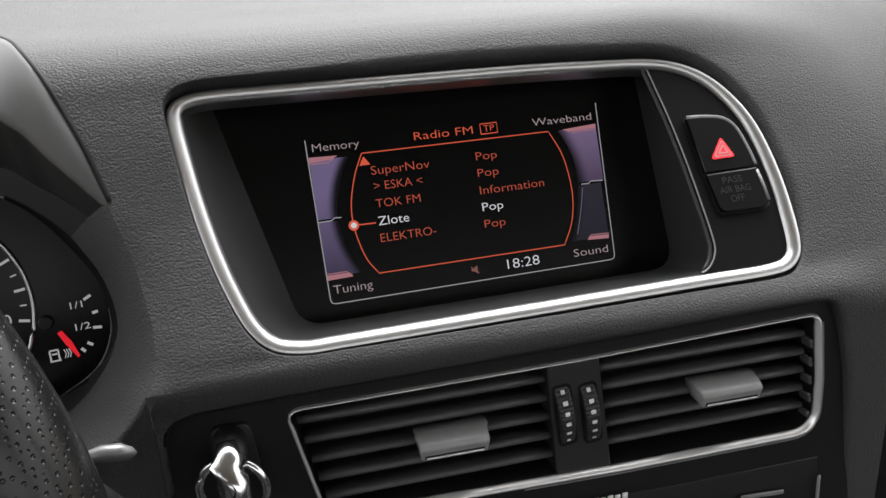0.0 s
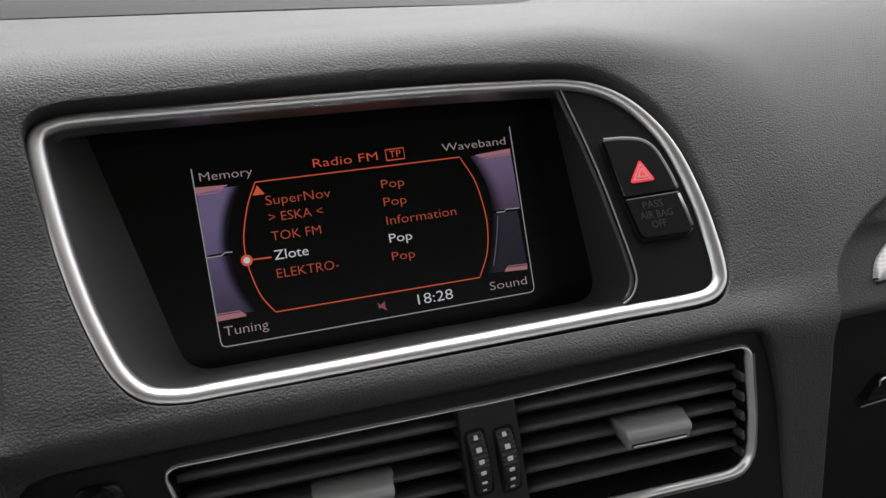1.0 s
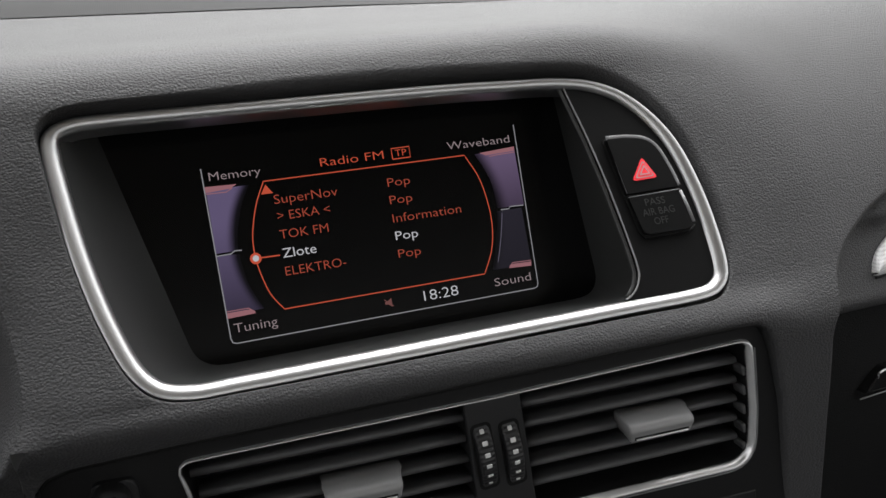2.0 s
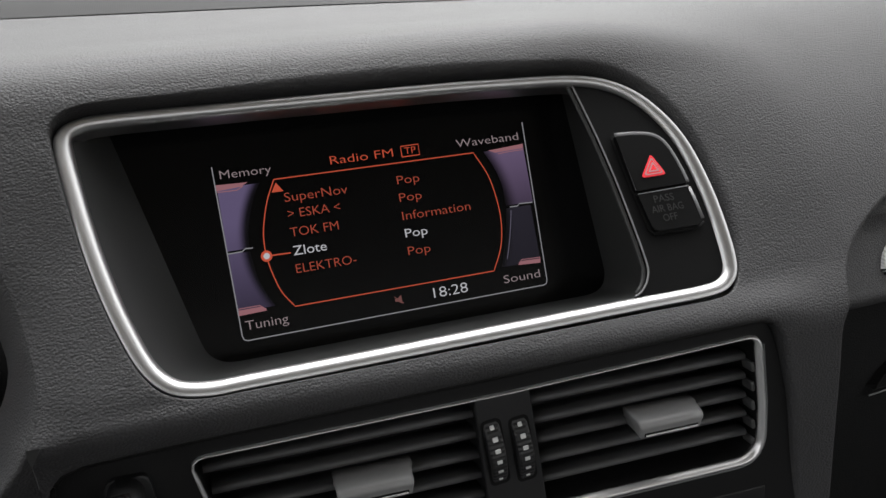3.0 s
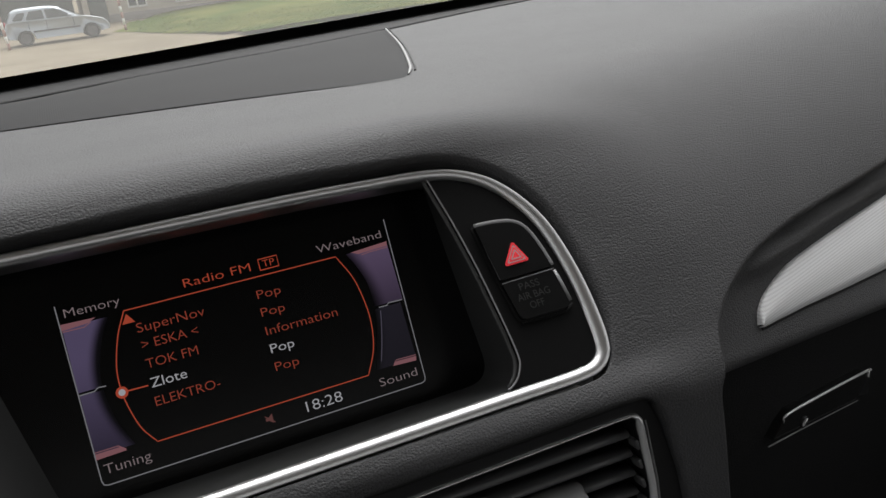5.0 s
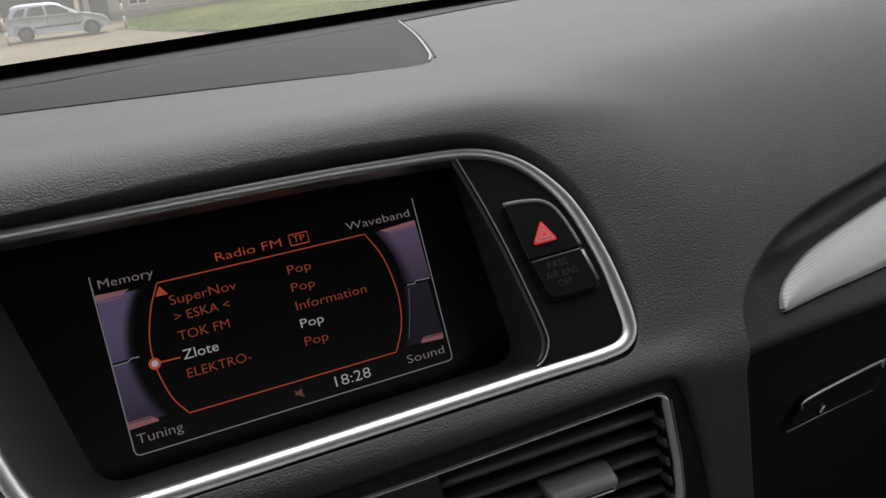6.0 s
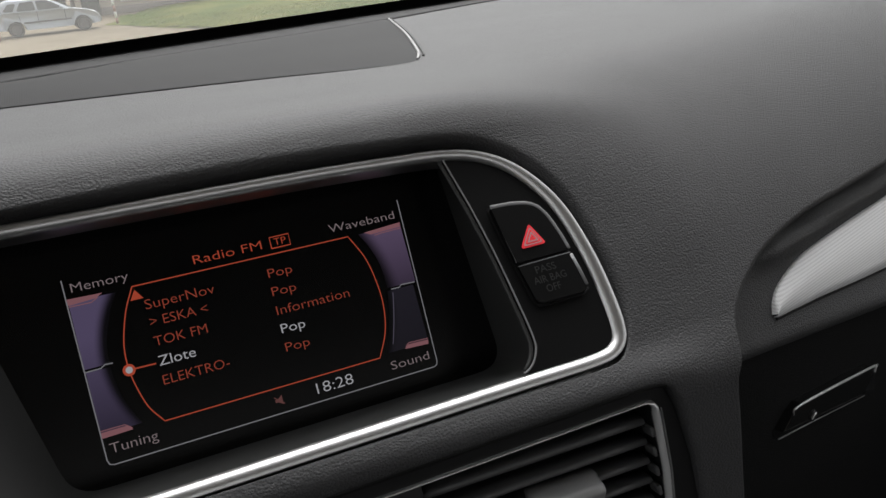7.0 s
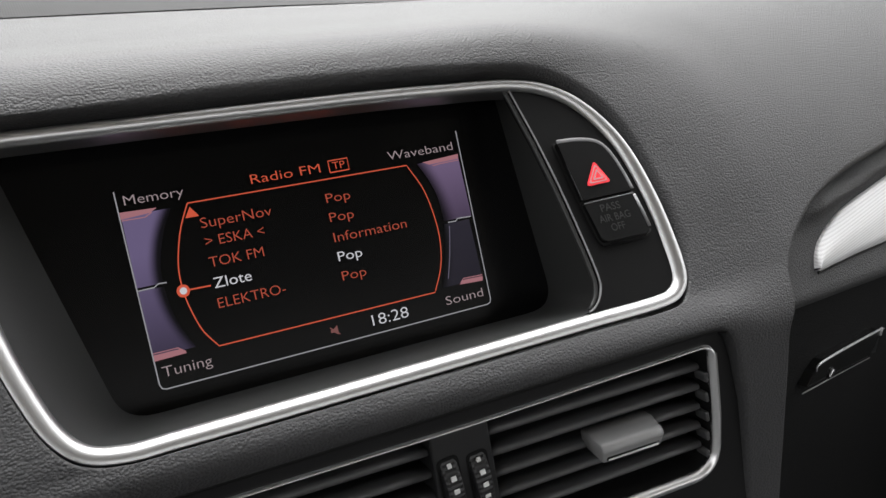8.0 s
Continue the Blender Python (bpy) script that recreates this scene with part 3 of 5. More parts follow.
part("marker_line", stroke([(-0.0548, -0.0049), (-0.0457, -0.0051)], 0.0006), M_ORANGE, unit)


def disc(u, v, r, lift, count=24):
    return fan([(u + r * math.cos(k * 2 * math.pi / count), v + r * math.sin(k * 2 * math.pi / count)) for k in range(count)], lift)


part("marker_ring", disc(-0.0563, -0.0049, 0.0025, 0.0005), M_ORANGE, unit)
part("marker_dot", disc(-0.0563, -0.0049, 0.0014, 0.0008), M_WHITE, unit)
L_ARC = arc_curve([(-0.0565, 0.0276), (-0.0605, 0.0203), (-0.0637, 0.0110), (-0.0652, 0.0039), (-0.0652, -0.0035), (-0.0638, -0.0135), (-0.0612, -0.0213), (-0.0586, -0.0270)])
R_ARC = arc_curve([(0.0553, 0.0283), (0.0589, 0.0210), (0.0615, 0.0125), (0.0619, 0.0016), (0.0605, -0.0065), (0.0577, -0.0170), (0.0540, -0.0280)])


def arc_fade(name, cx, inner, outer, color, low, high, dim):
    """A screen colour that fades to black towards an arc about (cx, 0) of the screen, and down to dim of itself from high to low."""
    m = glow(name, color, 0.18)
    mp = node(m, "ShaderNodeMapping", Location=(-cx, 0, -1 / 0.897), Scale=(1, 0, 1 / 0.897))
    link(m, coords(m), mp.inputs["Vector"])
    far = m.node_tree.nodes.new("ShaderNodeVectorMath")
    far.operation = "LENGTH"
    link(m, mp.outputs[0], far.inputs[0])
    ring = node(m, "ShaderNodeMapRange", From_Min=inner, From_Max=outer, To_Min=0.02, To_Max=1.0)
    ring.interpolation_type = "SMOOTHSTEP"
    link(m, far.outputs["Value"], ring.inputs["Value"])
    sep = m.node_tree.nodes.new("ShaderNodeSeparateXYZ")
    link(m, mp.outputs[0], sep.inputs[0])
    fall = node(m, "ShaderNodeMapRange", From_Min=low, From_Max=high, To_Min=dim, To_Max=1.0)
    link(m, sep.outputs[2], fall.inputs["Value"])
    both = m.node_tree.nodes.new("ShaderNodeMath")
    both.operation = "MULTIPLY"
    link(m, ring.outputs[0], both.inputs[0])
    link(m, fall.outputs[0], both.inputs[1])
    amount = m.node_tree.nodes.new("ShaderNodeMath")
    amount.operation = "MULTIPLY"
    amount.inputs[1].default_value = 0.18
    link(m, both.outputs[0], amount.inputs[0])
    link(m, amount.outputs[0], m.node_tree.nodes["Principled BSDF"].inputs["Emission Strength"])
    return m


M_VIOLET_L = arc_fade("screen_violet_left", -0.017, 0.0465, 0.0512, (0.165, 0.128, 0.25), -0.026, 0.012, 0.32)
M_VIOLET_R = arc_fade("screen_violet_right", 0.0031, 0.0560, 0.0640, (0.18, 0.125, 0.23), 0.001, 0.025, 0.45)
M_VIOLET_LOW = arc_fade("screen_violet_lower", 0.0031, 0.0550, 0.0600, (0.026, 0.023, 0.036), -0.028, 0.0, 0.7)


def side_field(edge, arc, lo, hi):
    a = [(x, y) for x, y in arc if lo <= y <= hi]
    inward = 0.0025 if edge < 0 else -0.0025
    rows = [[SCREEN @ Vector((edge, y, 0.0002)) for _, y in a], [SCREEN @ Vector((x + inward, y, 0.0002)) for x, y in a]]
    return grid(rows)


part("side_field", side_field(-0.0724, L_ARC, -0.0009, 0.03), M_VIOLET_L, unit, "violet corner field fading inwards")
part("side_field", side_field(-0.0722, L_ARC, -0.03, -0.0015), M_VIOLET_L, unit, "violet corner field fading inwards")
part("side_field", side_field(0.0738, R_ARC, 0.0008, 0.03), M_VIOLET_R, unit, "violet corner field fading downwards")
part("side_field", side_field(0.0722, R_ARC, -0.03, -0.0004), M_VIOLET_LOW, unit, "dark violet corner field")
part("field_edge", stroke([(x, y) for x, y in R_ARC if -0.026 < y < -0.001], 0.0004, 0.0005), M_EDGE_LINE, unit)
part("field_bar", fan([(-0.0727, 0.0263), (-0.0727, 0.0290), (-0.0590, 0.0286), (-0.0622, 0.0270)], 0.0006), M_PINK, unit)
part("field_bar", fan([(-0.0722, -0.0287), (-0.0720, -0.0263), (-0.0620, -0.0263), (-0.0600, -0.0284)], 0.0006), M_PINK, unit)
part("field_bar", fan([(0.0553, 0.0285), (0.0585, 0.0270), (0.0735, 0.0275), (0.0738, 0.0296)], 0.0006), M_PINK, unit)
part("field_bar", fan([(0.0600, -0.0283), (0.0622, -0.0266), (0.0722, -0.0270), (0.0718, -0.0290)], 0.0006), M_PINK, unit)
for line in ([(-0.0726, 0.0258), (-0.0640, 0.0257), (-0.0612, 0.0272)], [(0.0600, 0.0262), (0.0640, 0.0266), (0.0735, 0.0268)], [(-0.0721, -0.0257), (-0.0628, -0.0257), (-0.0602, -0.0278)], [(0.0606, -0.0276), (0.0624, -0.0260), (0.0722, -0.0264)]):
    part("bar_line", stroke(line, 0.0004, 0.0007), M_PINK, unit)
part("field_tick", stroke([(-0.0725, -0.0014), (-0.0664, -0.0013), (-0.0646, -0.0002), (-0.0616, -0.0004)], 0.0005, 0.0007), M_LINE, unit)
part("field_tick", stroke([(0.0612, 0.0000), (0.0652, -0.0001), (0.0663, 0.0009), (0.0732, 0.0006)], 0.0005, 0.0007), M_LINE, unit)
part("mute_icon", fan([(-0.0026, -0.0350), (-0.0026, -0.0336), (-0.0013, -0.0336), (0.0006, -0.0322), (0.0006, -0.0364), (-0.0013, -0.0350)]), M_MUTE, unit)
part("mute_stroke", stroke([(-0.0028, -0.0326), (0.0012, -0.0362)], 0.0004), M_MUTE, unit)

# switch panel beside the screen
SWITCH = BEZEL @ Matrix.Translation((0, 0, -0.0015))
panel_outline = [(0.0938, 0.0020), (0.0952, -0.0060), (0.0986, -0.0251), (0.1016, -0.0480), (0.1040, -0.0780), (0.1043, -0.0900), (0.1030, -0.0945), (0.1002, -0.0985), (0.0968, -0.1010), (0.0940, -0.1020)] + \
                [(x, y) for x, y in offset_loop(FRAME_IN, 0.0004) if x > 0.0960]
part("switch_panel", plate(panel_outline, SWITCH, 0.006, 0.0006), M_SWITCH, unit, "matt black switch panel", smooth=False)
# pale tube stands in for the light caught along the panel's rounded edge
part("panel_edge_light", tube([SWITCH @ Vector((x, y, 0.0002)) for x, y in arc_curve(panel_outline[:10], 60)], 0.00045, sides=8), M_EDGE, unit, "thin pale line for light caught on the rounded edge")

part("edge_seat", tube([SWITCH @ Vector((x - 0.0016, y, -0.0012)) for x, y in resample(panel_outline[:9], 40, False)], 0.0011, sides=8), M_RECESS, unit)

hazard = thing("hazard_button", "black hazard warning button with a red triangle", "car button")
HAZ = rounded([(0.1064, -0.0268), (0.1088, -0.0552), (0.1368, -0.0550), (0.1330, -0.0372), (0.1275, -0.0295)], [0.001, 0.0005, 0.0005, 0.008, 0.006], 5)
# black plate puts the shadow of the gap round the cap into colour
part("button_gap", plate(offset_loop(HAZ, 0.0009), SWITCH @ Matrix.Translation((0, 0, 0.0003)), 0.003), M_DARK, hazard, "black plate for the shadowed gap round the button", smooth=False)
part("button_cap", plate(HAZ, SWITCH @ Matrix.Translation((0, 0, 0.0028)), 0.006, 0.0007), M_CAP, hazard, smooth=False)
part("lit_edge", tube([SWITCH @ Vector((x, y, 0.0026)) for x, y in arc_curve([(0.1066, -0.0268), (0.1180, -0.0274), (0.1268, -0.0296), (0.1318, -0.0350), (0.1350, -0.0455), (0.1366, -0.0545)], 30)], 0.00095, sides=10, squash=0.4, up=tuple(SWITCH.col[2].xyz)), M_EDGE, hazard, "satin grey edge")
part("side_line", tube([SWITCH @ Vector((x, y, 0.0025)) for x, y in ((0.1068, -0.0270), (0.1089, -0.0548))], 0.0003, sides=6), M_EDGE, hazard)
BTN = SWITCH @ Matrix.Translation((0, 0, 0.0030))
T0 = [(0.1214, -0.0384), (0.1128, -0.0496), (0.1265, -0.0494)]
tc = Vector((sum(p[0] for p in T0) / 3, sum(p[1] for p in T0) / 3))


def tri(f, lift, r=0.0012):
    return fan(rounded([tuple(tc + (Vector(p) - tc) * f) for p in T0], r * f, 4), lift, BTN)


part("triangle", tri(1.0, 0.0002), M_RED, hazard, "red warning triangle")
part("triangle_line", tri(0.78, 0.0004), M_PALE, hazard)
part("triangle_field", tri(0.63, 0.0006), M_RED, hazard)
part("triangle_line", tri(0.47, 0.0008), M_PALE, hazard)
part("triangle_field", tri(0.27, 0.0010), M_RED, hazard)

lamp = thing("airbag_indicator", "unlit black passenger airbag indicator with dim lettering", "indicator")
AIR = rounded([(0.1090, -0.0566), (0.1116, -0.0752), (0.1352, -0.0756), (0.1386, -0.0730), (0.1370, -0.0562)], [0.0006, 0.003, 0.002, 0.002, 0.0006], 5)
# shadow of the gap round this cap, again as a black plate
part("button_gap", plate(offset_loop(AIR, 0.0010), SWITCH @ Matrix.Translation((0, 0, 0.0006)), 0.003), M_DARK, lamp, "black plate for the shadowed gap round the indicator", smooth=False)
part("lower_lip", tube([SWITCH @ Vector((x, y, 0.0010)) for x, y in ((0.1122, -0.0764), (0.1250, -0.0768), (0.1350, -0.0768), (0.1392, -0.0742))], 0.0005, sides=8), M_CAP, lamp)
part("button_cap", plate(AIR, SWITCH @ Matrix.Translation((0, 0, 0.0024)), 0.006, 0.0007), M_CAP, lamp, smooth=False)
part("lit_edge", tube([SWITCH @ Vector((x, y, 0.0024)) for x, y in [(0.1366, -0.0570), (0.1377, -0.0650), (0.1384, -0.0728)]], 0.00085, sides=10, squash=0.4, up=tuple(SWITCH.col[2].xyz)), M_EDGE, lamp, "satin grey edge")
part("top_line", tube([SWITCH @ Vector((x, y, 0.0022)) for x, y in ((0.1094, -0.0567), (0.1366, -0.0563))], 0.0003, sides=6), M_EDGE, lamp)
for words, u, v, wide in (("PASS", 0.1162, -0.0620, 0.0105), ("AIR BAG", 0.1134, -0.0668, 0.0168), ("OFF", 0.1180, -0.0714, 0.0075)):
    part("lettering", text_mesh(words, SWITCH @ Matrix.Translation((u, v, 0.0026)), wide, 0.0033), M_PRINT_DIM, lamp, smooth=False)

# ---- vent panel ----
console = thing("centre_console", "matt black centre console front below the display", "centre console")
PANEL_OUT = [(-0.1550, -0.004), (-0.1545, -0.024), (-0.1530, -0.040), (-0.150, -0.10), (-0.144, -0.26), (0.196, -0.26), (0.1800, -0.1030), (0.1690, -0.0290), (0.1625, -0.0020), (0.1585, 0.0070), (0.1530, 0.0125), (0.1480, 0.0135),
             (0.1064, 0.0115), (0.0500, 0.0090), (-0.0330, 0.0065), (-0.1018, 0.0060), (-0.1300, 0.0045), (-0.1470, 0.0035), (-0.1535, 0.0010)]
VENT_OUT = rounded([(-0.1022, -0.0010), (-0.0895, -0.0585), (0.0500, -0.0605), (0.1568, -0.0600), (0.1566, -0.0300), (0.1530, 0.0056), (0.0300, 0.0012)], [0.006, 0.004, 0.05, 0.017, 0.05, 0.006, 0.05], 10)
VENT_OUT = resample(VENT_OUT, 200)


def vent_width(p, n):
    return -(0.0011 + 0.0028 * max(0.0, n.x) + 0.0032 * max(0.0, -n.y))


VENT_IN = offset_loop(VENT_OUT, vent_width)


def build_face():
    """The panel's face with the vent opening through it."""
    bm = bmesh.new()
    outer = resample(PANEL_OUT, 200)
    o = [bm.verts.new(VENT @ Vector((x, y, -0.0012))) for x, y in outer]
    i = [bm.verts.new(VENT @ Vector((x, y, -0.0012))) for x, y in VENT_OUT]
    oe = [bm.edges.new((o[k], o[(k + 1) % 200])) for k in range(200)]
    ie = [bm.edges.new((i[k], i[(k + 1) % 200])) for k in range(200)]
    bmesh.ops.triangle_fill(bm, edges=oe + ie, use_beauty=True)
    back = [VENT @ Vector((x, y, -0.02)) for x, y in outer]
    front = [VENT @ Vector((x, y, -0.0012)) for x, y in outer]
    add_grid(bm, [front, back], closed=True)
    bmesh.ops.remove_doubles(bm, verts=bm.verts, dist=1e-6)
    bmesh.ops.recalc_face_normals(bm, faces=bm.faces)
    return bm


part("panel_face", build_face(), M_PANEL, console, smooth=False)
part("chrome_surround", loop_band(VENT, VENT_OUT, VENT_IN, 0.0026), M_TRIM, console, "satin chrome surround of both vents")


LINE = [p for p in offset_loop(VENT_OUT, 0.0017) if p[0] > 0.0 and p[1] < 0.002]
part("surround_line", tube([VENT @ Vector((x, y, -0.0010)) for x, y in LINE], 0.0004, sides=6), M_EDGE, console, "thin grey line round the chrome surround")


def build_duct():
    a = [VENT @ Vector((x, y, 0)) for x, y in VENT_IN]
    b = [VENT @ Vector((x, y, -0.05)) for x, y in VENT_IN]
    bm = grid([a, b], closed=True)
    bm.faces.new([bm.verts.new(p) for p in b])
    return bm


part("vent_duct", build_duct(), M_PANEL, console, "dark vent duct")
div = [(0.0137, 0.0005), (0.0180, -0.0560), (0.0450, -0.0560), (0.0388, 0.0010)]
part("vent_divider", plate(div, VENT @ Matrix.Translation((0, 0, 0.0002)), 0.04, 0.0008), M_BLACK, console, smooth=False)


def slat(x0, x1, y0, y1):
    """A louvre from x0 to x1 (heights y0, y1 at its ends): a flat rounded blade."""
    prof = [(-0.0052, -0.0018), (-0.0042, -0.0015), (-0.0036, -0.0008), (-0.0034, 0.0000), (-0.0036, 0.0008), (-0.0043, 0.0015), (-0.0054, 0.0018), (-0.009, 0.0022), (-0.017, 0.0012), (-0.017, -0.0012), (-0.009, -0.0022)]
    rows = []
    for k in range(5):
        w = k / 4
        x, y = x0 + (x1 - x0) * w, y0 + (y1 - y0) * w
        rows.append([VENT @ Vector((x, y + b + 0.06 * (a + 0.0035), a)) for a, b in prof])
    bm = bmesh.new()
    vs = add_grid(bm, rows, closed=True)
    bm.faces.new(vs[0]), bm.faces.new(vs[-1][::-1])
    bmesh.ops.recalc_face_normals(bm, faces=bm.faces)
    return bm


def tab(cx, cy, wide):
    """The finger grip that slides on a louvre: a flat top that folds over a rounded edge into an upright front."""
    m = VENT @ Matrix.Translation((cx, cy, 0))
    prof = [(-0.0060, 0.0026, 1.05), (0.0000, 0.0026, 1.05), (0.0040, 0.0023, 1.03), (0.0072, 0.0018, 1.01), (0.0087, 0.0013, 1.0), (0.0098, 0.0005, 1.0), (0.0104, -0.0007, 1.0), (0.0105, -0.0019, 0.99),
            (0.0098, -0.0035, 0.975), (0.0093, -0.0058, 0.955), (0.0088, -0.0066, 0.945), (0.0080, -0.0070, 0.94), (0.0040, -0.0062, 0.94), (-0.0060, -0.0050, 0.94)]
    rows = []
    for q, e in ((-1.0, 0.86), (-0.985, 0.95), (-0.95, 1.0), (-0.6, 1.0), (0.0, 1.0), (0.6, 1.0), (0.95, 1.0), (0.985, 0.95), (1.0, 0.86)):
        row = []
        for a, b, f in prof:
            lean = 0.0009 if a < 0.002 and b > 0 else 0.0
            row.append(m @ Vector((q * wide / 2 * f + lean, -0.0020 + (b + 0.0020) * e, 0.002 + (a - 0.002) * e if a > 0.002 else a)))
        rows.append(row)
    bm = bmesh.new()
    vs = add_grid(bm, rows, closed=True)
    bm.faces.new(vs[0]), bm.faces.new(vs[-1][::-1])
    bmesh.ops.recalc_face_normals(bm, faces=bm.faces)
    return bm


def vent(label, left, right, grip, top, cheeks):
    ob = thing("air_vent", label, "air vent", "centre air vents")
    for k in range(5):
        y = top - 0.0098 * k
        w = (y + 0.001) / -0.0575
        x0, x1 = left[0] + (left[1] - left[0]) * w, right[0] + (right[1] - right[0]) * w
        part("louvre", slat(x0, x1, y - 0.0010, y), M_SLAT, ob)
        if cheeks:
            part("pivot_block", box(VENT @ Matrix.Translation((x1 + 0.0022, y - 0.0046, -0.0045)) @ Matrix.Rotation(radians(12), 4, "Z"), 0.0020, 0.0052, 0.0080, 0.0009, 3), M_SLAT, ob)
    cy = top - 0.0162
    t = part("slider_tab", tab(grip, cy, 0.0315), M_TAB, ob, "grey finger tab")
    m = VENT @ Matrix.Translation((grip, cy - 0.0050, 0.0092))
    part("insert_groove", box(m @ Matrix.Translation((0, 0, 0.0001)), 0.0268, 0.0020, 0.0012, 0.0005), M_DARK, t)
    part("tab_insert", box(m @ Matrix.Translation((0, -0.0003, 0.0006)), 0.0258, 0.0009, 0.0010, 0.0003), M_TRIM, t, "thin bright insert")
    return ob


vent("black centre air vent with horizontal louvres and a grey tab", (-0.0985, -0.0860), (0.0140, 0.0182), -0.0320, -0.0079, False)
vent("black centre air vent with horizontal louvres and a grey tab", (0.0393, 0.0455), (0.1475, 0.1500), 0.1012, -0.0060, True)


def thumbwheel(cx, cy):
    ob = thing("vent_thumbwheel", "ribbed black vent thumbwheel with white marks", "thumbwheel", "vent thumbwheels")
    m = VENT @ Matrix.Translation((cx, cy, -0.0200)) @ Matrix.Rotation(radians(6.4), 4, "Z")
    r, w, n = 0.0250, 0.0074, 144
    rows = []
    for k, f in ((-0.5, 0.90), (-0.49, 0.955), (-0.44, 0.985), (-0.34, 1.0), (0.34, 1.0), (0.44, 0.985), (0.49, 0.955), (0.5, 0.90)):
        rows.append([])
        for j in range(n):
            a = j * 2 * math.pi / n
            rr = r * (f - (0.010 if j % 2 and abs(k) < 0.45 else 0))
            rows[-1].append(m @ Vector((k * w, rr * math.sin(a), rr * math.cos(a))))
    bm = bmesh.new()
    vs = add_grid(bm, rows, closed=True)
    bm.faces.new(vs[0]), bm.faces.new(vs[-1][::-1])
    bmesh.ops.recalc_face_normals(bm, faces=bm.faces)
    part("wheel", bm, M_BLACK, ob, smooth=False)
    part("slot", plate(rounded([(-0.0047, -0.0158), (0.0047, -0.0158), (0.0047, 0.0158), (-0.0047, 0.0158)], 0.003, 5), m @ Matrix.Translation((0, 0, 0.0205)), 0.002), M_DARK, ob, "dark slot round the wheel", smooth=False)
    for k in range(6):
        mk = m @ Matrix.Rotation(-radians(30 - 11.9 * k), 4, "X") @ Matrix.Translation((0, 0, r + 0.0001))
        part("mark", box(mk, 0.0024 if 0 < k < 5 else 0.0019, (0.0020, 0.0021, 0.0020, 0.0017, 0.0013, 0.0010)[k], 0.0006, 0.0003), M_PRINT, ob, smooth=False)


thumbwheel(0.0219, -0.0253)
thumbwheel(0.0344, -0.0262)


# ---- top of the dashboard ----
def on_top(x, y, lift=0.0):
    """The point of the dashboard's flat top over a place of the plan."""
    z = float(np.interp(y, [0.058, 0.107, 0.187, 0.337, 0.537], [1.079, 1.0775, 1.074, 1.0715, 1.071]))
    return Vector((x, y, z + lift))


M_GRILLE = material("speaker_cloth", (0.010, 0.010, 0.0105), 0.65, 0.0, 0.09)
b = M_GRILLE.node_tree.nodes["Principled BSDF"]
wave = node(M_GRILLE, "ShaderNodeTexWave", Scale=210.0, Distortion=0.0)
wave.bands_direction = "X"
link(M_GRILLE, coords(M_GRILLE), wave.inputs["Vector"])
bump = node(M_GRILLE, "ShaderNodeBump", Strength=0.25, Distance=0.0001)
link(M_GRILLE, wave.outputs["Fac"], bump.inputs["Height"])
link(M_GRILLE, bump.outputs[0], b.inputs["Normal"])

grille = thing("speaker_grille", "dark ribbed speaker grille let into the dashboard top", "speaker grille")
G_FRONT = curve_through([(0, -0.34, 0.330), (1, -0.106, 0.2664), (2, -0.020, 0.2440), (3, 0.060, 0.2200), (4, 0.130, 0.1920), (5, 0.1545, 0.1866), (6, 0.1660, 0.1920), (7, 0.1760, 0.2090), (8, 0.1931, 0.2500), (9, 0.2424, 0.3879), (10, 0.2964, 0.5620)])
G_REAR = curve_through([(0, -0.36, 0.415), (1, -0.113, 0.4176), (2, -0.045, 0.4390), (3, 0.0021, 0.4640), (4, 0.0827, 0.4903), (5, 0.1300, 0.5020), (6, 0.1752, 0.5149), (7, 0.2000, 0.5240), (8, 0.2300, 0.5350), (9, 0.2700, 0.5500), (10, 0.2985, 0.5640)])


def build_grille():
    """A shallow arch: it rises from its front edge to a crest and falls away behind it."""
    rows = []
    for t in np.linspace(0, 10, 81):
        a, c = G_FRONT(t), G_REAR(t)
        long = max(math.hypot(c[0] - a[0], c[1] - a[1]), 0.004)
        high = 0.0055 * min(1.0, long / 0.15)
        crest = max(0.5, 1 - high / 0.105 / long)
        row = []
        for k in range(19):
            w = k / 18
            h = high * math.sin(math.pi / 2 * min(1.0, w / crest)) if w < crest else high * (0.5 + 0.5 * math.cos(math.pi * (w - crest) / (1 - crest)))
            row.append(on_top(a[0] + (c[0] - a[0]) * w, a[1] + (c[1] - a[1]) * w, 0.0003 + h))
        rows.append(row)
    bm = grid(rows)
    bmesh.ops.recalc_face_normals(bm, faces=bm.faces)
    return bm


part("grille_cloth", build_grille(), M_GRILLE, grille)
rim = [on_top(*G_FRONT(t), 0.0012) for t in np.linspace(6.3, 10, 30)]
part("grille_rim", tube(rim, [0.0005 + 0.0006 * min(1, k / 6) for k in range(30)], sides=8), M_TAB, grille, "pale rounded rim")
part("rim_gap", tube([p + Vector((0.0032, -0.0012, -0.0009)) for p in rim[7:]], 0.0009, sides=8), M_DARK, grille, "dark gap beside the rim")


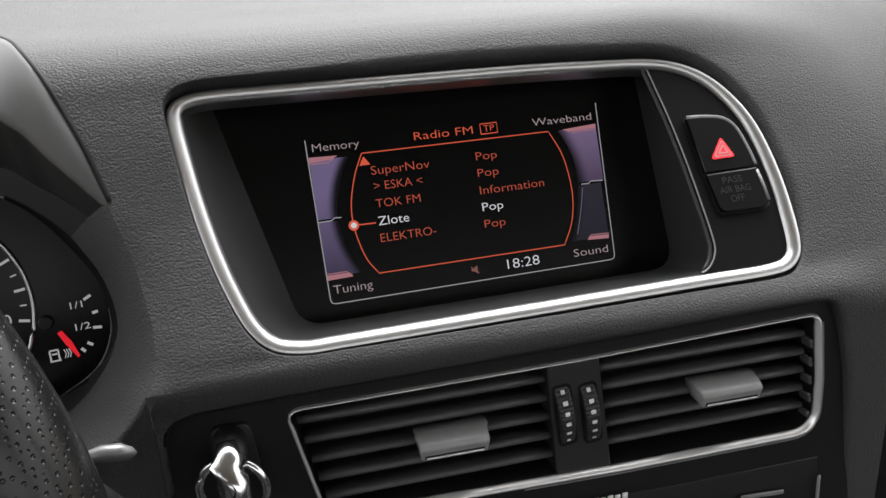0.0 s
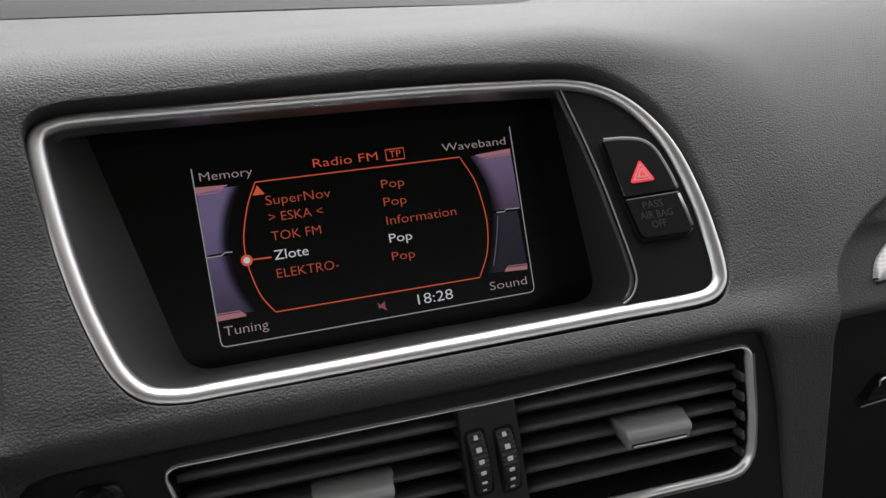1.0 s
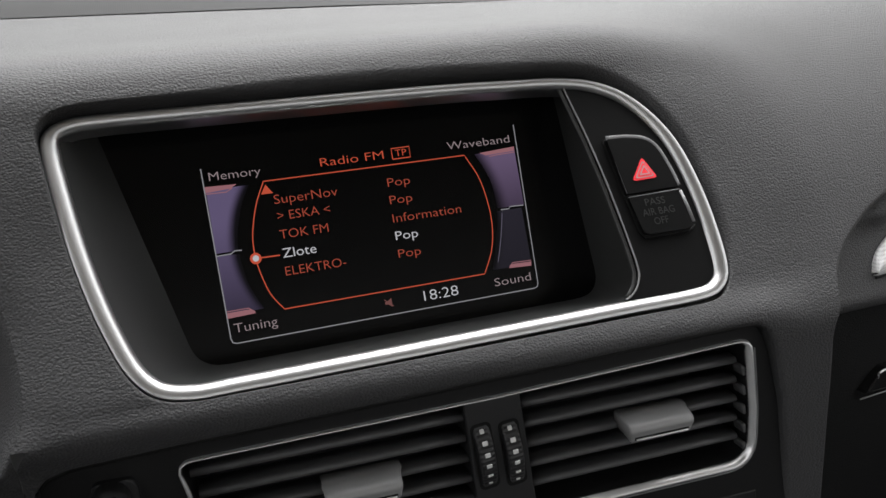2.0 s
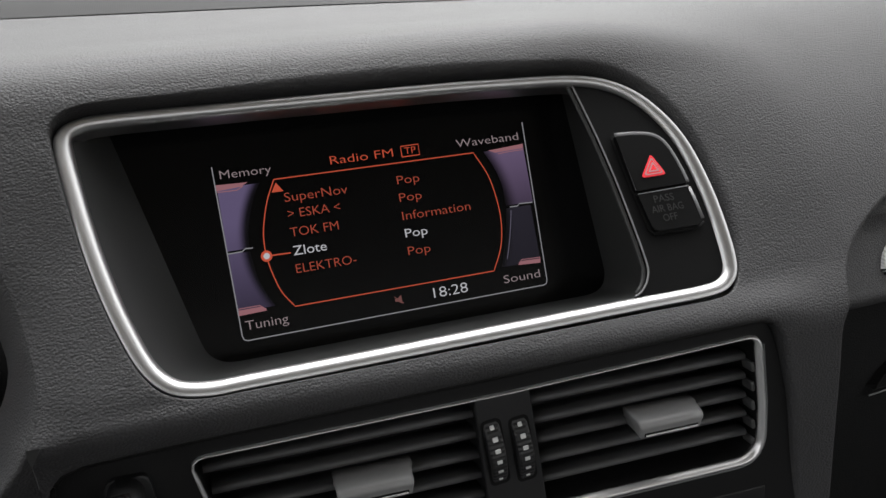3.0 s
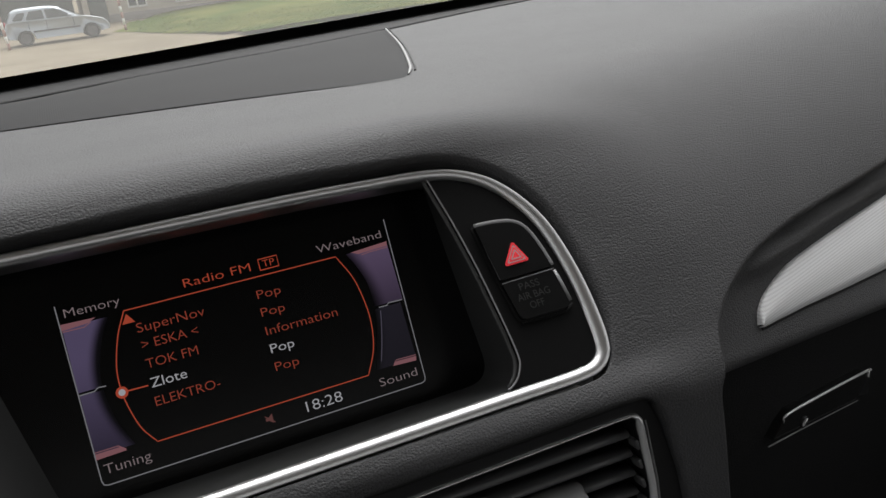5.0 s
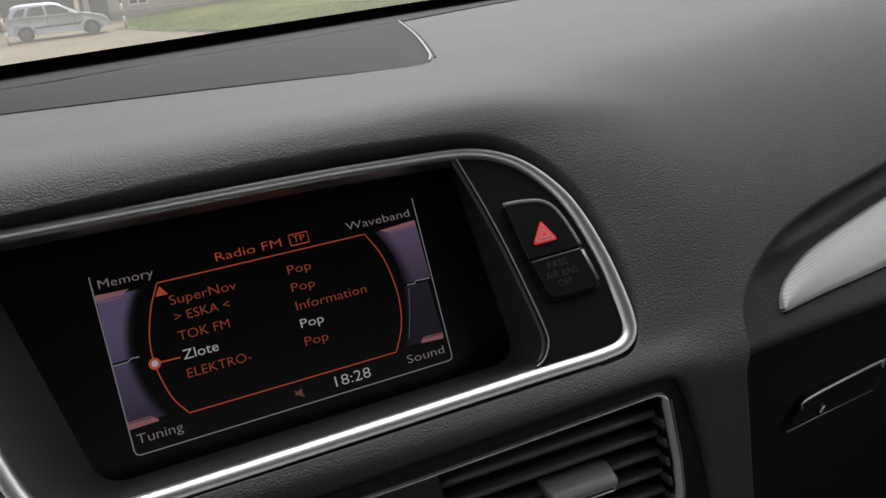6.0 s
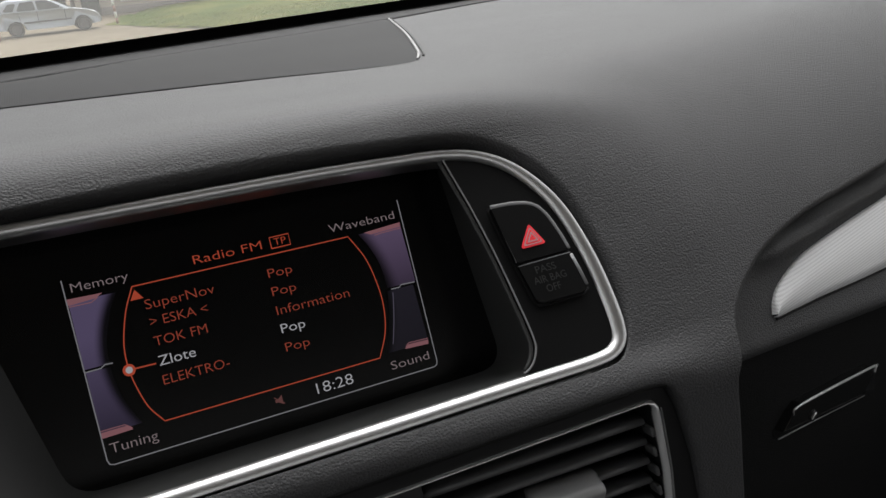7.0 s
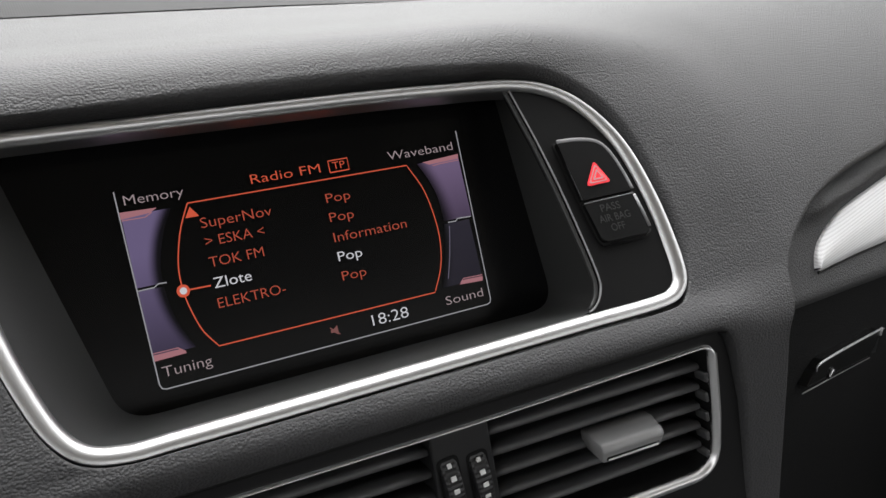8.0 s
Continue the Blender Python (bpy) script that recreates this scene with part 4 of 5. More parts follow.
def build_strip_rear():
    """The darker strip of trim between the grille and the windscreen."""
    rows = []
    for x in np.linspace(-0.42, 0.80, 62):
        rear = base_line(x) - 0.0122
        front = float(np.interp(x, [-0.42, -0.113, 0.0021, 0.0827, 0.1752, 0.2964, 0.45, 0.6], [0.413, 0.4156, 0.462, 0.4885, 0.513, 0.5605, 0.635, 0.690]))
        front = min(front, rear - 0.02)
        rows.append([on_top(x, front, -0.0005)] + [on_top(x, front + (rear - front) * k / 6, 0.0007) for k in range(7)])
    bm = grid(rows)
    bmesh.ops.recalc_face_normals(bm, faces=bm.faces)
    return bm


M_STRIP = fine_bump(material("smooth_trim_plastic", (0.010, 0.010, 0.0105), 0.65, 0.0, 0.11), 1500, 0.0001)
part("windscreen_trim", build_strip_rear(), M_STRIP, dashboard, "smooth darker trim along the windscreen")

windscreen = thing("windscreen", "slanted clear windscreen with a black lower band", "windscreen", kind="structure")


M_FRIT = material("black_band", (0.004, 0.004, 0.004), 0.5, 0.0, 0.15)
M_GLASS = bpy.data.materials.new("hazed_glass")
M_GLASS.use_nodes = True
nt = M_GLASS.node_tree
nt.nodes.clear()
out = nt.nodes.new("ShaderNodeOutputMaterial")
mixg = nt.nodes.new("ShaderNodeMixShader")
tr = nt.nodes.new("ShaderNodeBsdfTransparent")
tr.inputs["Color"].default_value = (0.82, 0.82, 0.82, 1)
gl = nt.nodes.new("ShaderNodeBsdfGlossy")
gl.inputs["Roughness"].default_value = 0.02
fr = nt.nodes.new("ShaderNodeFresnel")
fr.inputs["IOR"].default_value = 1.33
nt.links.new(fr.outputs[0], mixg.inputs[0])
nt.links.new(tr.outputs[0], mixg.inputs[1])
nt.links.new(gl.outputs[0], mixg.inputs[2])
# translucent share stands in for dusty film and reflected haze on the pane
veil = nt.nodes.new("ShaderNodeBsdfTranslucent")
veil.inputs["Color"].default_value = (0.66, 0.65, 0.62, 1)
mixv = nt.nodes.new("ShaderNodeMixShader")
mixv.inputs[0].default_value = 0.12
nt.links.new(mixg.outputs[0], mixv.inputs[1])
nt.links.new(veil.outputs[0], mixv.inputs[2])
nt.links.new(mixv.outputs[0], out.inputs["Surface"])

xw = list(np.linspace(-0.57, 0.97, 30))


def screen_row(up, back):
    return [Vector((x, base_line(x) - back, 1.0725 + up)) for x in xw]


part("frit_band", grid([screen_row(-0.012, 0.0115), screen_row(0.0002, 0.0125), screen_row(0.0115, 0.0310)]), M_FRIT, windscreen, "black lower band")
pane = part("pane", grid([screen_row(0.0115, 0.0310), screen_row(0.25, 0.34), screen_row(0.46, 0.68)]), M_GLASS, windscreen, "laminated glass with a dusty, hazy veil mixed in")
pane.visible_shadow = False

# ---- passenger side ----


def pass_point(x, z, out=0.0):
    """A point of the slanted passenger-side panel."""
    y = -0.054 + 0.325 * (x - 0.249) + 0.6 * (z - 0.954)
    return Vector((x, y, z)) + Vector((0.265, -0.815, 0.49)).normalized() * out


def build_strip():
    bm = bmesh.new()
    xs = list(np.linspace(0.188, 0.40, 27)) + list(np.linspace(0.45, 0.96, 8))
    rows = []
    for x in xs:
        low = 0.944 - 0.16 * (x - 0.213) if x > 0.213 else 0.944
        row = [pass_point(x, z) + Vector((0, 0.060 * smoothstep(0.984, 0.998, z) - 1.15 * max(0.0, z - 0.9735) * smoothstep(0.225, 0.265, x), 0)) for z in np.linspace(1.008, low + 0.006, 22)]
        for k in range(1, 6):
            q = math.pi / 2 * k / 5
            row.append(pass_point(x, low + 0.006) + Vector((0, 0.008 * (1 - math.cos(q)), -0.008 * math.sin(q))))
        row.append(row[-1] + Vector((0, 0.10, -0.01)))
        rows.append(row)
    add_grid(bm, rows)
    bmesh.ops.recalc_face_normals(bm, faces=bm.faces)
    return bm


part("passenger_padding", build_strip(), M_PAD, dashboard)

decor = thing("decor_trim", "brushed aluminium decor trim inlaid in the passenger dashboard", "decor trim")
D_TOP = curve_through([(0, 0.2462, 0.9560), (1, 0.2500, 0.9610), (2, 0.2560, 0.9645), (3, 0.2650, 0.9672), (4, 0.2770, 0.9695), (5, 0.2950, 0.9715), (6, 0.3430, 0.9722), (7, 0.40, 0.9718), (20, 0.94, 0.963)])
D_LOW = curve_through([(0, 0.2466, 0.9550), (1, 0.2490, 0.9540), (2, 0.2550, 0.9533), (3, 0.2640, 0.9525), (4, 0.2760, 0.9512), (5, 0.2930, 0.9495), (6, 0.330, 0.9450), (7, 0.37, 0.9405), (20, 0.92, 0.885)])


def build_decor():
    rows = []
    for t in list(np.linspace(0, 7, 57)) + list(np.linspace(8, 20, 9)):
        a, c = D_TOP(t), D_LOW(t)
        rows.append([pass_point(a[0], a[1], -0.002)] + [pass_point(a[0] + (c[0] - a[0]) * k / 8, a[1] + (c[1] - a[1]) * k / 8, 0.0015 + 0.0022 * math.sin(math.pi * k / 8)) for k in range(9)] + [pass_point(c[0], c[1], -0.002)])
    bm = grid(rows)
    bmesh.ops.recalc_face_normals(bm, faces=bm.faces)
    return bm


db = M_DECOR.node_tree.nodes["Principled BSDF"]
along = node(M_DECOR, "ShaderNodeTexWave", Scale=230.0, Distortion=0.0)
along.bands_direction = "Z"
link(M_DECOR, coords(M_DECOR), along.inputs["Vector"])
across = node(M_DECOR, "ShaderNodeTexWave", Scale=260.0, Distortion=0.0)
across.bands_direction = "X"
link(M_DECOR, coords(M_DECOR), across.inputs["Vector"])
knurl = M_DECOR.node_tree.nodes.new("ShaderNodeMath")
knurl.operation = "MULTIPLY_ADD"
knurl.inputs[1].default_value = 0.55
link(M_DECOR, across.outputs["Fac"], knurl.inputs[0])
link(M_DECOR, along.outputs["Fac"], knurl.inputs[2])
dbump = node(M_DECOR, "ShaderNodeBump", Strength=0.22, Distance=0.0002)
link(M_DECOR, knurl.outputs[0], dbump.inputs["Height"])
link(M_DECOR, dbump.outputs[0], db.inputs["Normal"])
dramp = M_DECOR.node_tree.nodes.new("ShaderNodeValToRGB")
dramp.color_ramp.elements[0].color, dramp.color_ramp.elements[1].color = (0.64, 0.64, 0.65, 1), (0.84, 0.84, 0.85, 1)
dramp.color_ramp.elements[0].position, dramp.color_ramp.elements[1].position = 0.2, 1.0
link(M_DECOR, knurl.outputs[0], dramp.inputs["Fac"])
link(M_DECOR, dramp.outputs["Color"], db.inputs["Base Color"])
part("trim_inlay", build_decor(), M_DECOR, decor)
part("inlay_gap", tube([pass_point(*D_LOW(t), 0.0002) + Vector((0, 0, -0.0006)) for t in np.linspace(0.8, 9, 40)], 0.0011, sides=6), M_DARK, decor, "dark gap below the inlay")

glove = thing("glovebox", "black glovebox with a recessed latch handle", "glovebox")
GX = DIR.copy()
GLOVE = Matrix((GX, Vector((0, 0, 1)), GX.cross(Vector((0, 0, 1))))).transposed().to_4x4()
GLOVE.translation = (0.321, -0.025, 0.857)

part("lid", box(GLOVE @ Matrix.Translation((0.25, -0.12, -0.012)), 0.80, 0.42, 0.02, 0.004), M_LID, glove, "black grained lid")
HND = [(-0.0540, 0.0145), (-0.0430, 0.0205), (-0.0325, 0.0233), (0.0781, -0.0012), (0.0838, -0.0040), (0.0845, -0.0080), (0.0701, -0.0188)]
handle = part("handle", plate(HND[::-1], GLOVE @ Matrix.Translation((0, 0, 0.004)), 0.01, 0.001), M_GLOSSY, glove, "glossy black latch handle", smooth=False)
part("handle_edge", tube([GLOVE @ Vector((x, y, 0.0042)) for x, y in arc_curve(HND[1:6], 24)], [0.0004 + 0.0006 * smoothstep(2, 8, k) for k in range(24)], sides=8), M_TRIM, handle, "thin bright edge")
part("handle_shade", tube([GLOVE @ Vector((x, y, 0.0040)) for x, y in ((-0.0607, 0.0138), (-0.0100, 0.0010), (0.0701, -0.0200))], [0.0005, 0.0004, 0.0003], sides=6), M_TAB, handle, "thin lower edge")
part("grip_recess", plate([(0.0720, -0.0190), (0.0960, -0.0280), (0.0960, -0.0090), (0.0870, -0.0080)], GLOVE @ Matrix.Translation((0, 0, 0.0012)), 0.002), M_PANEL, handle, "grey finger recess behind the handle", smooth=False)
part("lock", tube([GLOVE @ Vector((-0.0150 + 0.0042 * math.cos(a), 0.0068 + 0.0030 * math.sin(a), 0.0044)) for a in np.linspace(0, 2 * math.pi, 25)[:-1]], 0.0006, closed=True, sides=8), M_GLOSSY, handle, "small round lock")
# bright bar painted in for the glint on the lock
part("lock_glint", box(GLOVE @ Matrix.Translation((-0.0150, 0.0068, 0.0046)) @ Matrix.Rotation(radians(20), 4, "Z"), 0.0062, 0.0012, 0.0012, 0.0004), M_TRIM, handle, "bright bar for the glint on the lock")

# ---- instrument cluster ----
hood = thing("instrument_hood", "smooth grey plastic hood over the instruments", "instrument hood")
SEAM = curve_through([(0, -0.1567, -0.0332), (1, -0.1637, -0.0094), (2, -0.1722, 0.012), (3, -0.1828, 0.036), (4, -0.2002, 0.0846), (5, -0.24, 0.16)])
BROW = curve_through([(0, -0.1572, -0.0232, 1.0260), (1, -0.168, -0.0165, 1.0372), (2, -0.178, -0.0090, 1.0465), (3, -0.190, 0.0005, 1.0580), (4, -0.215, 0.010, 1.0690), (5, -0.30, 0.012, 1.085)])
WELL = curve_through([(0, -0.1640, 0.008, 1.0005), (1, -0.170, 0.012, 1.0080), (2, -0.178, 0.018, 1.0150), (3, -0.190, 0.024, 1.0230), (4, -0.215, 0.030, 1.036), (5, -0.30, 0.03, 1.05)])


def build_hood():
    bm = bmesh.new()
    rows = []
    for t in np.linspace(0, 5, 51):
        x, s = SEAM(t)
        a = surface(x - 0.0012, s) + Vector((0, 0, 0.0008))
        c = Vector(BROW(t))
        mid = (a + c) / 2 + Vector((0, -0.004, 0.006)) * min(1.0, (a - c).length / 0.03)
        row = [surface(x - 0.001, s) - Vector((0, -0.004, 0.006))]
        for k in range(11):
            w = k / 10
            row.append(a * (1 - w) ** 2 + mid * 2 * w * (1 - w) + c * w * w)
        row.append(c + Vector((0.0, 0.0018, -0.0022)))
        rows.append(row)
    add_grid(bm, rows)
    bmesh.ops.recalc_face_normals(bm, faces=bm.faces)
    return bm


def build_brow():
    rows = []
    for t in np.linspace(0, 5, 51):
        a, c = Vector(BROW(t)) + Vector((0, 0.0015, -0.002)), Vector(WELL(t))
        rows.append([a.lerp(c, k / 6) for k in range(7)] + [c + Vector((-0.004, 0.05, -0.006))])
    return grid(rows)


part("hood_shell", build_hood(), M_HOOD, hood)
part("hood_seam", tube([surface(*SEAM(t)) + Vector((0, 0, 0.0004)) for t in np.linspace(0, 5, 60)], 0.0010, sides=8), M_DARK, hood, "dark seam round the hood")
part("hood_gap", tube([Vector(BROW(0)) + Vector((0.001, -0.001, -0.002)), Vector(BROW(0)).lerp(Vector(WELL(0)), 0.5) + Vector((0.0015, -0.001, -0.001)), Vector(WELL(0)) + Vector((0.001, 0, 0))], 0.0013, sides=8), M_DARK, hood, "dark gap below the hood")
part("hood_underside", build_brow(), M_RECESS, hood, "dark underside of the hood")

cluster = thing("instrument_cluster", "black instrument cluster with white marks and a red fuel needle", "instrument cluster")
_cn = Vector((0.1, -1, 0.35)).normalized()
_cx = Vector((1, 0.1, 0)).normalized()
DIAL = Matrix((_cx, _cn.cross(_cx), _cn)).transposed().to_4x4()
DIAL.translation = (-0.19, 0.05, 0.945)


def dpt(x, y, z=0.0):
    return DIAL @ Vector((x, y, z))


dial_edge = [(-0.30, 0.09), (-0.30, -0.060), (-0.060, -0.0500)] + arc_curve([(-0.0240, -0.0420), (-0.0054, -0.0341), (0.0042, -0.0268), (0.0103, -0.0161), (0.0125, -0.0045), (0.0105, 0.0138), (0.0018, 0.0317), (-0.0104, 0.0498), (-0.0254, 0.0636), (-0.06, 0.085)], 60)
part("cluster_face", plate(dial_edge, DIAL, 0.01), M_GLOSS, cluster, smooth=False)
fuel_c = (-0.0173, -0.0012)
for x, y, a, w in ((0.0036, 0.0074, 26, 0.0040), (0.0059, -0.0007, 10, 0.0028), (0.0056, -0.0087, -8, 0.0042), (0.0007, -0.0163, -36, 0.0030), (-0.0030, -0.0188, -50, 0.0026)):
    part("fuel_mark", box(DIAL @ Matrix.Translation((x, y, 0.0004)) @ Matrix.Rotation(radians(a), 4, "Z"), w, 0.0014, 0.0004), M_LIT, cluster, smooth=False)
part("gauge_lettering", text_mesh("1/1", DIAL @ Matrix.Translation((-0.0050, 0.0030, 0.0003)), 0.0058, 0.0034), M_LIT, cluster, smooth=False)
part("gauge_lettering", text_mesh("1/2", DIAL @ Matrix.Translation((-0.0046, -0.0084, 0.0003)), 0.0072, 0.0034), M_LIT, cluster, smooth=False)
nd = [(-0.0131, -0.0074), (-0.0110, -0.0066), (-0.0074, -0.0130), (-0.0049, -0.0208), (-0.0058, -0.0216), (-0.0102, -0.0140)][::-1]
part("fuel_needle", plate(nd, DIAL @ Matrix.Translation((0, 0, 0.003)), 0.0012), glow("needle_red", (0.85, 0.02, 0.035), 0.17), cluster, "red fuel needle", smooth=False)
hub = [(fuel_c[0] + 0.0035 * math.cos(k * math.pi / 12), fuel_c[1] + 0.0035 * math.sin(k * math.pi / 12)) for k in range(24)]
part("needle_hub", plate(hub, DIAL @ Matrix.Translation((0, 0, 0.004)), 0.004, 0.0006), M_PANEL, cluster, smooth=False)
for px, py, sx, sy in ((-0.0165, -0.0160, 0.0042, 0.0008), (-0.0165, -0.0215, 0.0052, 0.0008), (-0.0186, -0.0188, 0.0008, 0.0050), (-0.0146, -0.0188, 0.0008, 0.0050), (-0.0165, -0.0180, 0.0026, 0.0008)):
    part("pump_icon", box(DIAL @ Matrix.Translation((px, py, 0.0004)), sx, sy, 0.0004), M_LIT, cluster, smooth=False)
for k in range(3):
    part("pump_icon", stroke([(-0.0120 + 0.0012 * k, -0.0165), (-0.0112 + 0.0012 * k, -0.0188), (-0.0120 + 0.0012 * k, -0.0210)], 0.0005, 0.0005, DIAL), M_LIT, cluster, smooth=False)
GC, GR = (-0.075, 0.012), 0.054
arc = [(GC[0] + GR * math.cos(radians(a)), GC[1] + GR * math.sin(radians(a))) for a in range(-40, 100, 4)]
part("gauge_ring", tube([dpt(x, y, 0.001) for x, y in arc], 0.0011, sides=6), M_CHROME, cluster, "bright gauge ring")
for k in range(9):
    a = radians(-12 + 9 * k)
    r = GR - 0.0045
    part("gauge_mark", box(DIAL @ Matrix.Translation((GC[0] + r * math.cos(a), GC[1] + r * math.sin(a), 0.0004)) @ Matrix.Rotation(a, 4, "Z"), 0.0050 if k % 2 == 0 else 0.0030, 0.0013 if k % 2 == 0 else 0.0007, 0.0004), M_LIT, cluster, smooth=False)
part("gauge_lettering", text_mesh("0", DIAL @ Matrix.Translation((GC[0] + GR - 0.0150, GC[1] - 0.0115, 0.0003)), 0.0040, 0.0058), M_LIT, cluster, smooth=False)

def build_tunnel():
    """The black collar between the dashboard and the instrument face."""
    rim = arc_curve(WELL_RIM, 40)
    edge = arc_curve([(0.004, 0.040), (0.0135, 0.024), (0.0172, 0.012), (0.0170, -0.006), (0.0100, -0.020), (0.0020, -0.0290), (-0.020, -0.0400), (-0.08, -0.045)], 40)
    rows = []
    for k in range(7):
        q = k / 6
        rows.append([Vector(a).lerp(dpt(*e, 0.001), q) + Vector((0.004, 0, -0.003)) * math.sin(math.pi * q) for a, e in zip(rim, edge)])
    bm = grid(rows)
    bmesh.ops.recalc_face_normals(bm, faces=bm.faces)
    return bm


ring_in = [Vector((x, y)) for x, y in dial_edge[6:56]]
rows = []
for k in range(7):
    q = k / 6
    row = []
    for i, p in enumerate(ring_in):
        d = (ring_in[min(i + 1, 49)] - ring_in[max(i - 1, 0)]).normalized()
        nrm = Vector((d.y, -d.x))
        wide = 0.0048 * smoothstep(0, 14, i) * (1 - 0.6 * smoothstep(34, 49, i)) + 0.0004
        row.append(dpt(p.x + nrm.x * wide * q, p.y + nrm.y * wide * q, 0.0002 + 0.0045 * math.sin(math.pi * 0.5 * q)))
    rows.append(row)
bm = grid(rows)
bmesh.ops.recalc_face_normals(bm, faces=bm.faces)
part("dial_bezel", bm, M_DARK, cluster, "black bezel of the instrument face")
# the light on the bezel's edge is put in as a pale tapering tube
part("bezel_edge_light", tube([dpt(p.x, p.y, 0.0006) for p in ring_in[:26]], [0.00015 + 0.0004 * math.sin(math.pi * k / 25) for k in range(26)], sides=6), M_EDGE, cluster, "thin pale line for the light on the bezel's edge")
part("collar", build_tunnel(), M_BLACK, cluster, "black rounded collar")

# ---- steering wheel, stalk and key ----
M_LEATHER = material("perforated_leather", (0.018, 0.018, 0.018), 0.24, 0.0, 0.4)
lb = M_LEATHER.node_tree.nodes["Principled BSDF"]
vo = node(M_LEATHER, "ShaderNodeTexVoronoi", Scale=560.0, Randomness=0.12)
link(M_LEATHER, coords(M_LEATHER), vo.inputs["Vector"])
ramp = M_LEATHER.node_tree.nodes.new("ShaderNodeValToRGB")
ramp.color_ramp.elements[0].position, ramp.color_ramp.elements[1].position = 0.18, 0.32
ramp.color_ramp.elements[0].color, ramp.color_ramp.elements[1].color = (0, 0, 0, 1), (1, 1, 1, 1)
link(M_LEATHER, vo.outputs["Distance"], ramp.inputs["Fac"])
bp = node(M_LEATHER, "ShaderNodeBump", Strength=0.55, Distance=0.0004)
link(M_LEATHER, ramp.outputs["Color"], bp.inputs["Height"])
lr = M_LEATHER.node_tree.nodes.new("ShaderNodeMixRGB")
lr.inputs["Color1"].default_value, lr.inputs["Color2"].default_value = (0.002, 0.002, 0.002, 1), (0.006, 0.006, 0.006, 1)
link(M_LEATHER, ramp.outputs["Color"], lr.inputs["Fac"])
link(M_LEATHER, lr.outputs[0], lb.inputs["Base Color"])
link(M_LEATHER, bp.outputs[0], lb.inputs["Normal"])

wheel = thing("steering_wheel", "black perforated leather steering wheel rim", "steering wheel")
_wn = Vector((0, -0.944, 0.33)).normalized()
_wx = Vector((1, 0, 0))
WHEEL = Matrix((_wx, _wn.cross(_wx), _wn)).transposed().to_4x4()
WHEEL.translation = (-0.346, -0.205, 0.985)
rimp = [WHEEL @ Vector((0.186 * math.cos(a), 0.186 * math.sin(a), 0)) for a in np.linspace(0, 2 * math.pi, 121)[:-1]]
part("rim", tube(rimp, 0.0155, closed=True, sides=20, up=tuple(_wn)), M_LEATHER, wheel, "black perforated leather rim")
part("airbag_cover", box(WHEEL @ Matrix.Translation((0, 0, -0.03)), 0.16, 0.13, 0.05, 0.02, 4), M_BLACK, wheel)
for q in (0, 1):
    part("spoke", box(WHEEL @ Matrix.Translation((0.12 if q else -0.12, 0, -0.03)), 0.12, 0.04, 0.012, 0.004), M_BLACK, wheel)
part("column", tube([WHEEL @ Vector((0, 0, -0.05)), WHEEL @ Vector((0, -0.02, -0.22))], 0.045, sides=20), M_BLACK, wheel)

stalk = thing("wiper_stalk", "dark column stalk with a satin silver tip ring", "column stalk")
part("lever", tube([(-0.25, -0.08, 0.955), (-0.20, -0.10, 0.962), (-0.171, -0.118, 0.966), (-0.162, -0.122, 0.957)], [0.005, 0.0055, 0.006, 0.0058], sides=14), M_DARK, stalk)
part("tip", tube([(-0.167, -0.131, 0.9885), (-0.165, -0.131, 0.9890), (-0.160, -0.131, 0.9893), (-0.155, -0.1305, 0.9882), (-0.1520, -0.130, 0.9868), (-0.1508, -0.129, 0.9858)], [0.0006, 0.0016, 0.0026, 0.0028, 0.0020, 0.0006], sides=14), M_STALK, stalk, "satin silver tip")

key = thing("ignition_key", "metal key with a split ring in the ignition slot", "key")
KEY = VENT @ Matrix.Translation((-0.1245, -0.0050, 0))
part("ignition_slot", plate(rounded([(-0.0095, -0.022), (0.0105, -0.022), (0.0085, 0.0020), (-0.0075, 0.0020)], 0.004, 5), KEY @ Matrix.Translation((0, 0, 0.0018)), 0.003, 0.0008), M_BLACK, key, smooth=False)
part("key_shaft", tube([KEY @ Vector((-0.0005, -0.004, 0.001)), KEY @ Vector((0.0, -0.005, 0.010)), KEY @ Vector((0.0005, -0.008, 0.016))], [0.0068, 0.0066, 0.0056], sides=16), M_BLACK, key)
part("key_head", tube([KEY @ Vector((-0.0012, 0.001, 0.012)), KEY @ Vector((-0.0008, -0.003, 0.015)), KEY @ Vector((-0.0006, -0.006, 0.017)), KEY @ Vector((-0.0002, -0.013, 0.0185)), KEY @ Vector((0.0004, -0.021, 0.019)), KEY @ Vector((0.001, -0.029, 0.019))], [0.0040, 0.0052, 0.0082, 0.0092, 0.0088, 0.0070], sides=18, squash=0.7), material("polished_steel", (0.78, 0.78, 0.79), 0.16, 1.0), key, "polished metal key head")
ring = [KEY @ Vector((-0.0010 + 0.0132 * math.cos(a), -0.0200 + 0.0130 * math.sin(a), 0.013 + 0.003 * math.cos(a))) for a in np.linspace(0, 2 * math.pi, 49)[:-1]]
part("key_ring", tube(ring, 0.0019, closed=True, sides=8), bpy.data.materials["polished_steel"], key, "steel split ring")

# ---- radio below the vents ----
radio = thing("radio_unit", "black radio panel below the vents with a disc slot", "car radio")
RADIO = VENT @ Matrix.Translation((0.018, -0.115, 0.0012))
part("radio_face", box(RADIO @ Matrix.Translation((0.005, -0.012, -0.0058)), 0.272, 0.105, 0.0080, 0.0006), M_PANEL, radio)
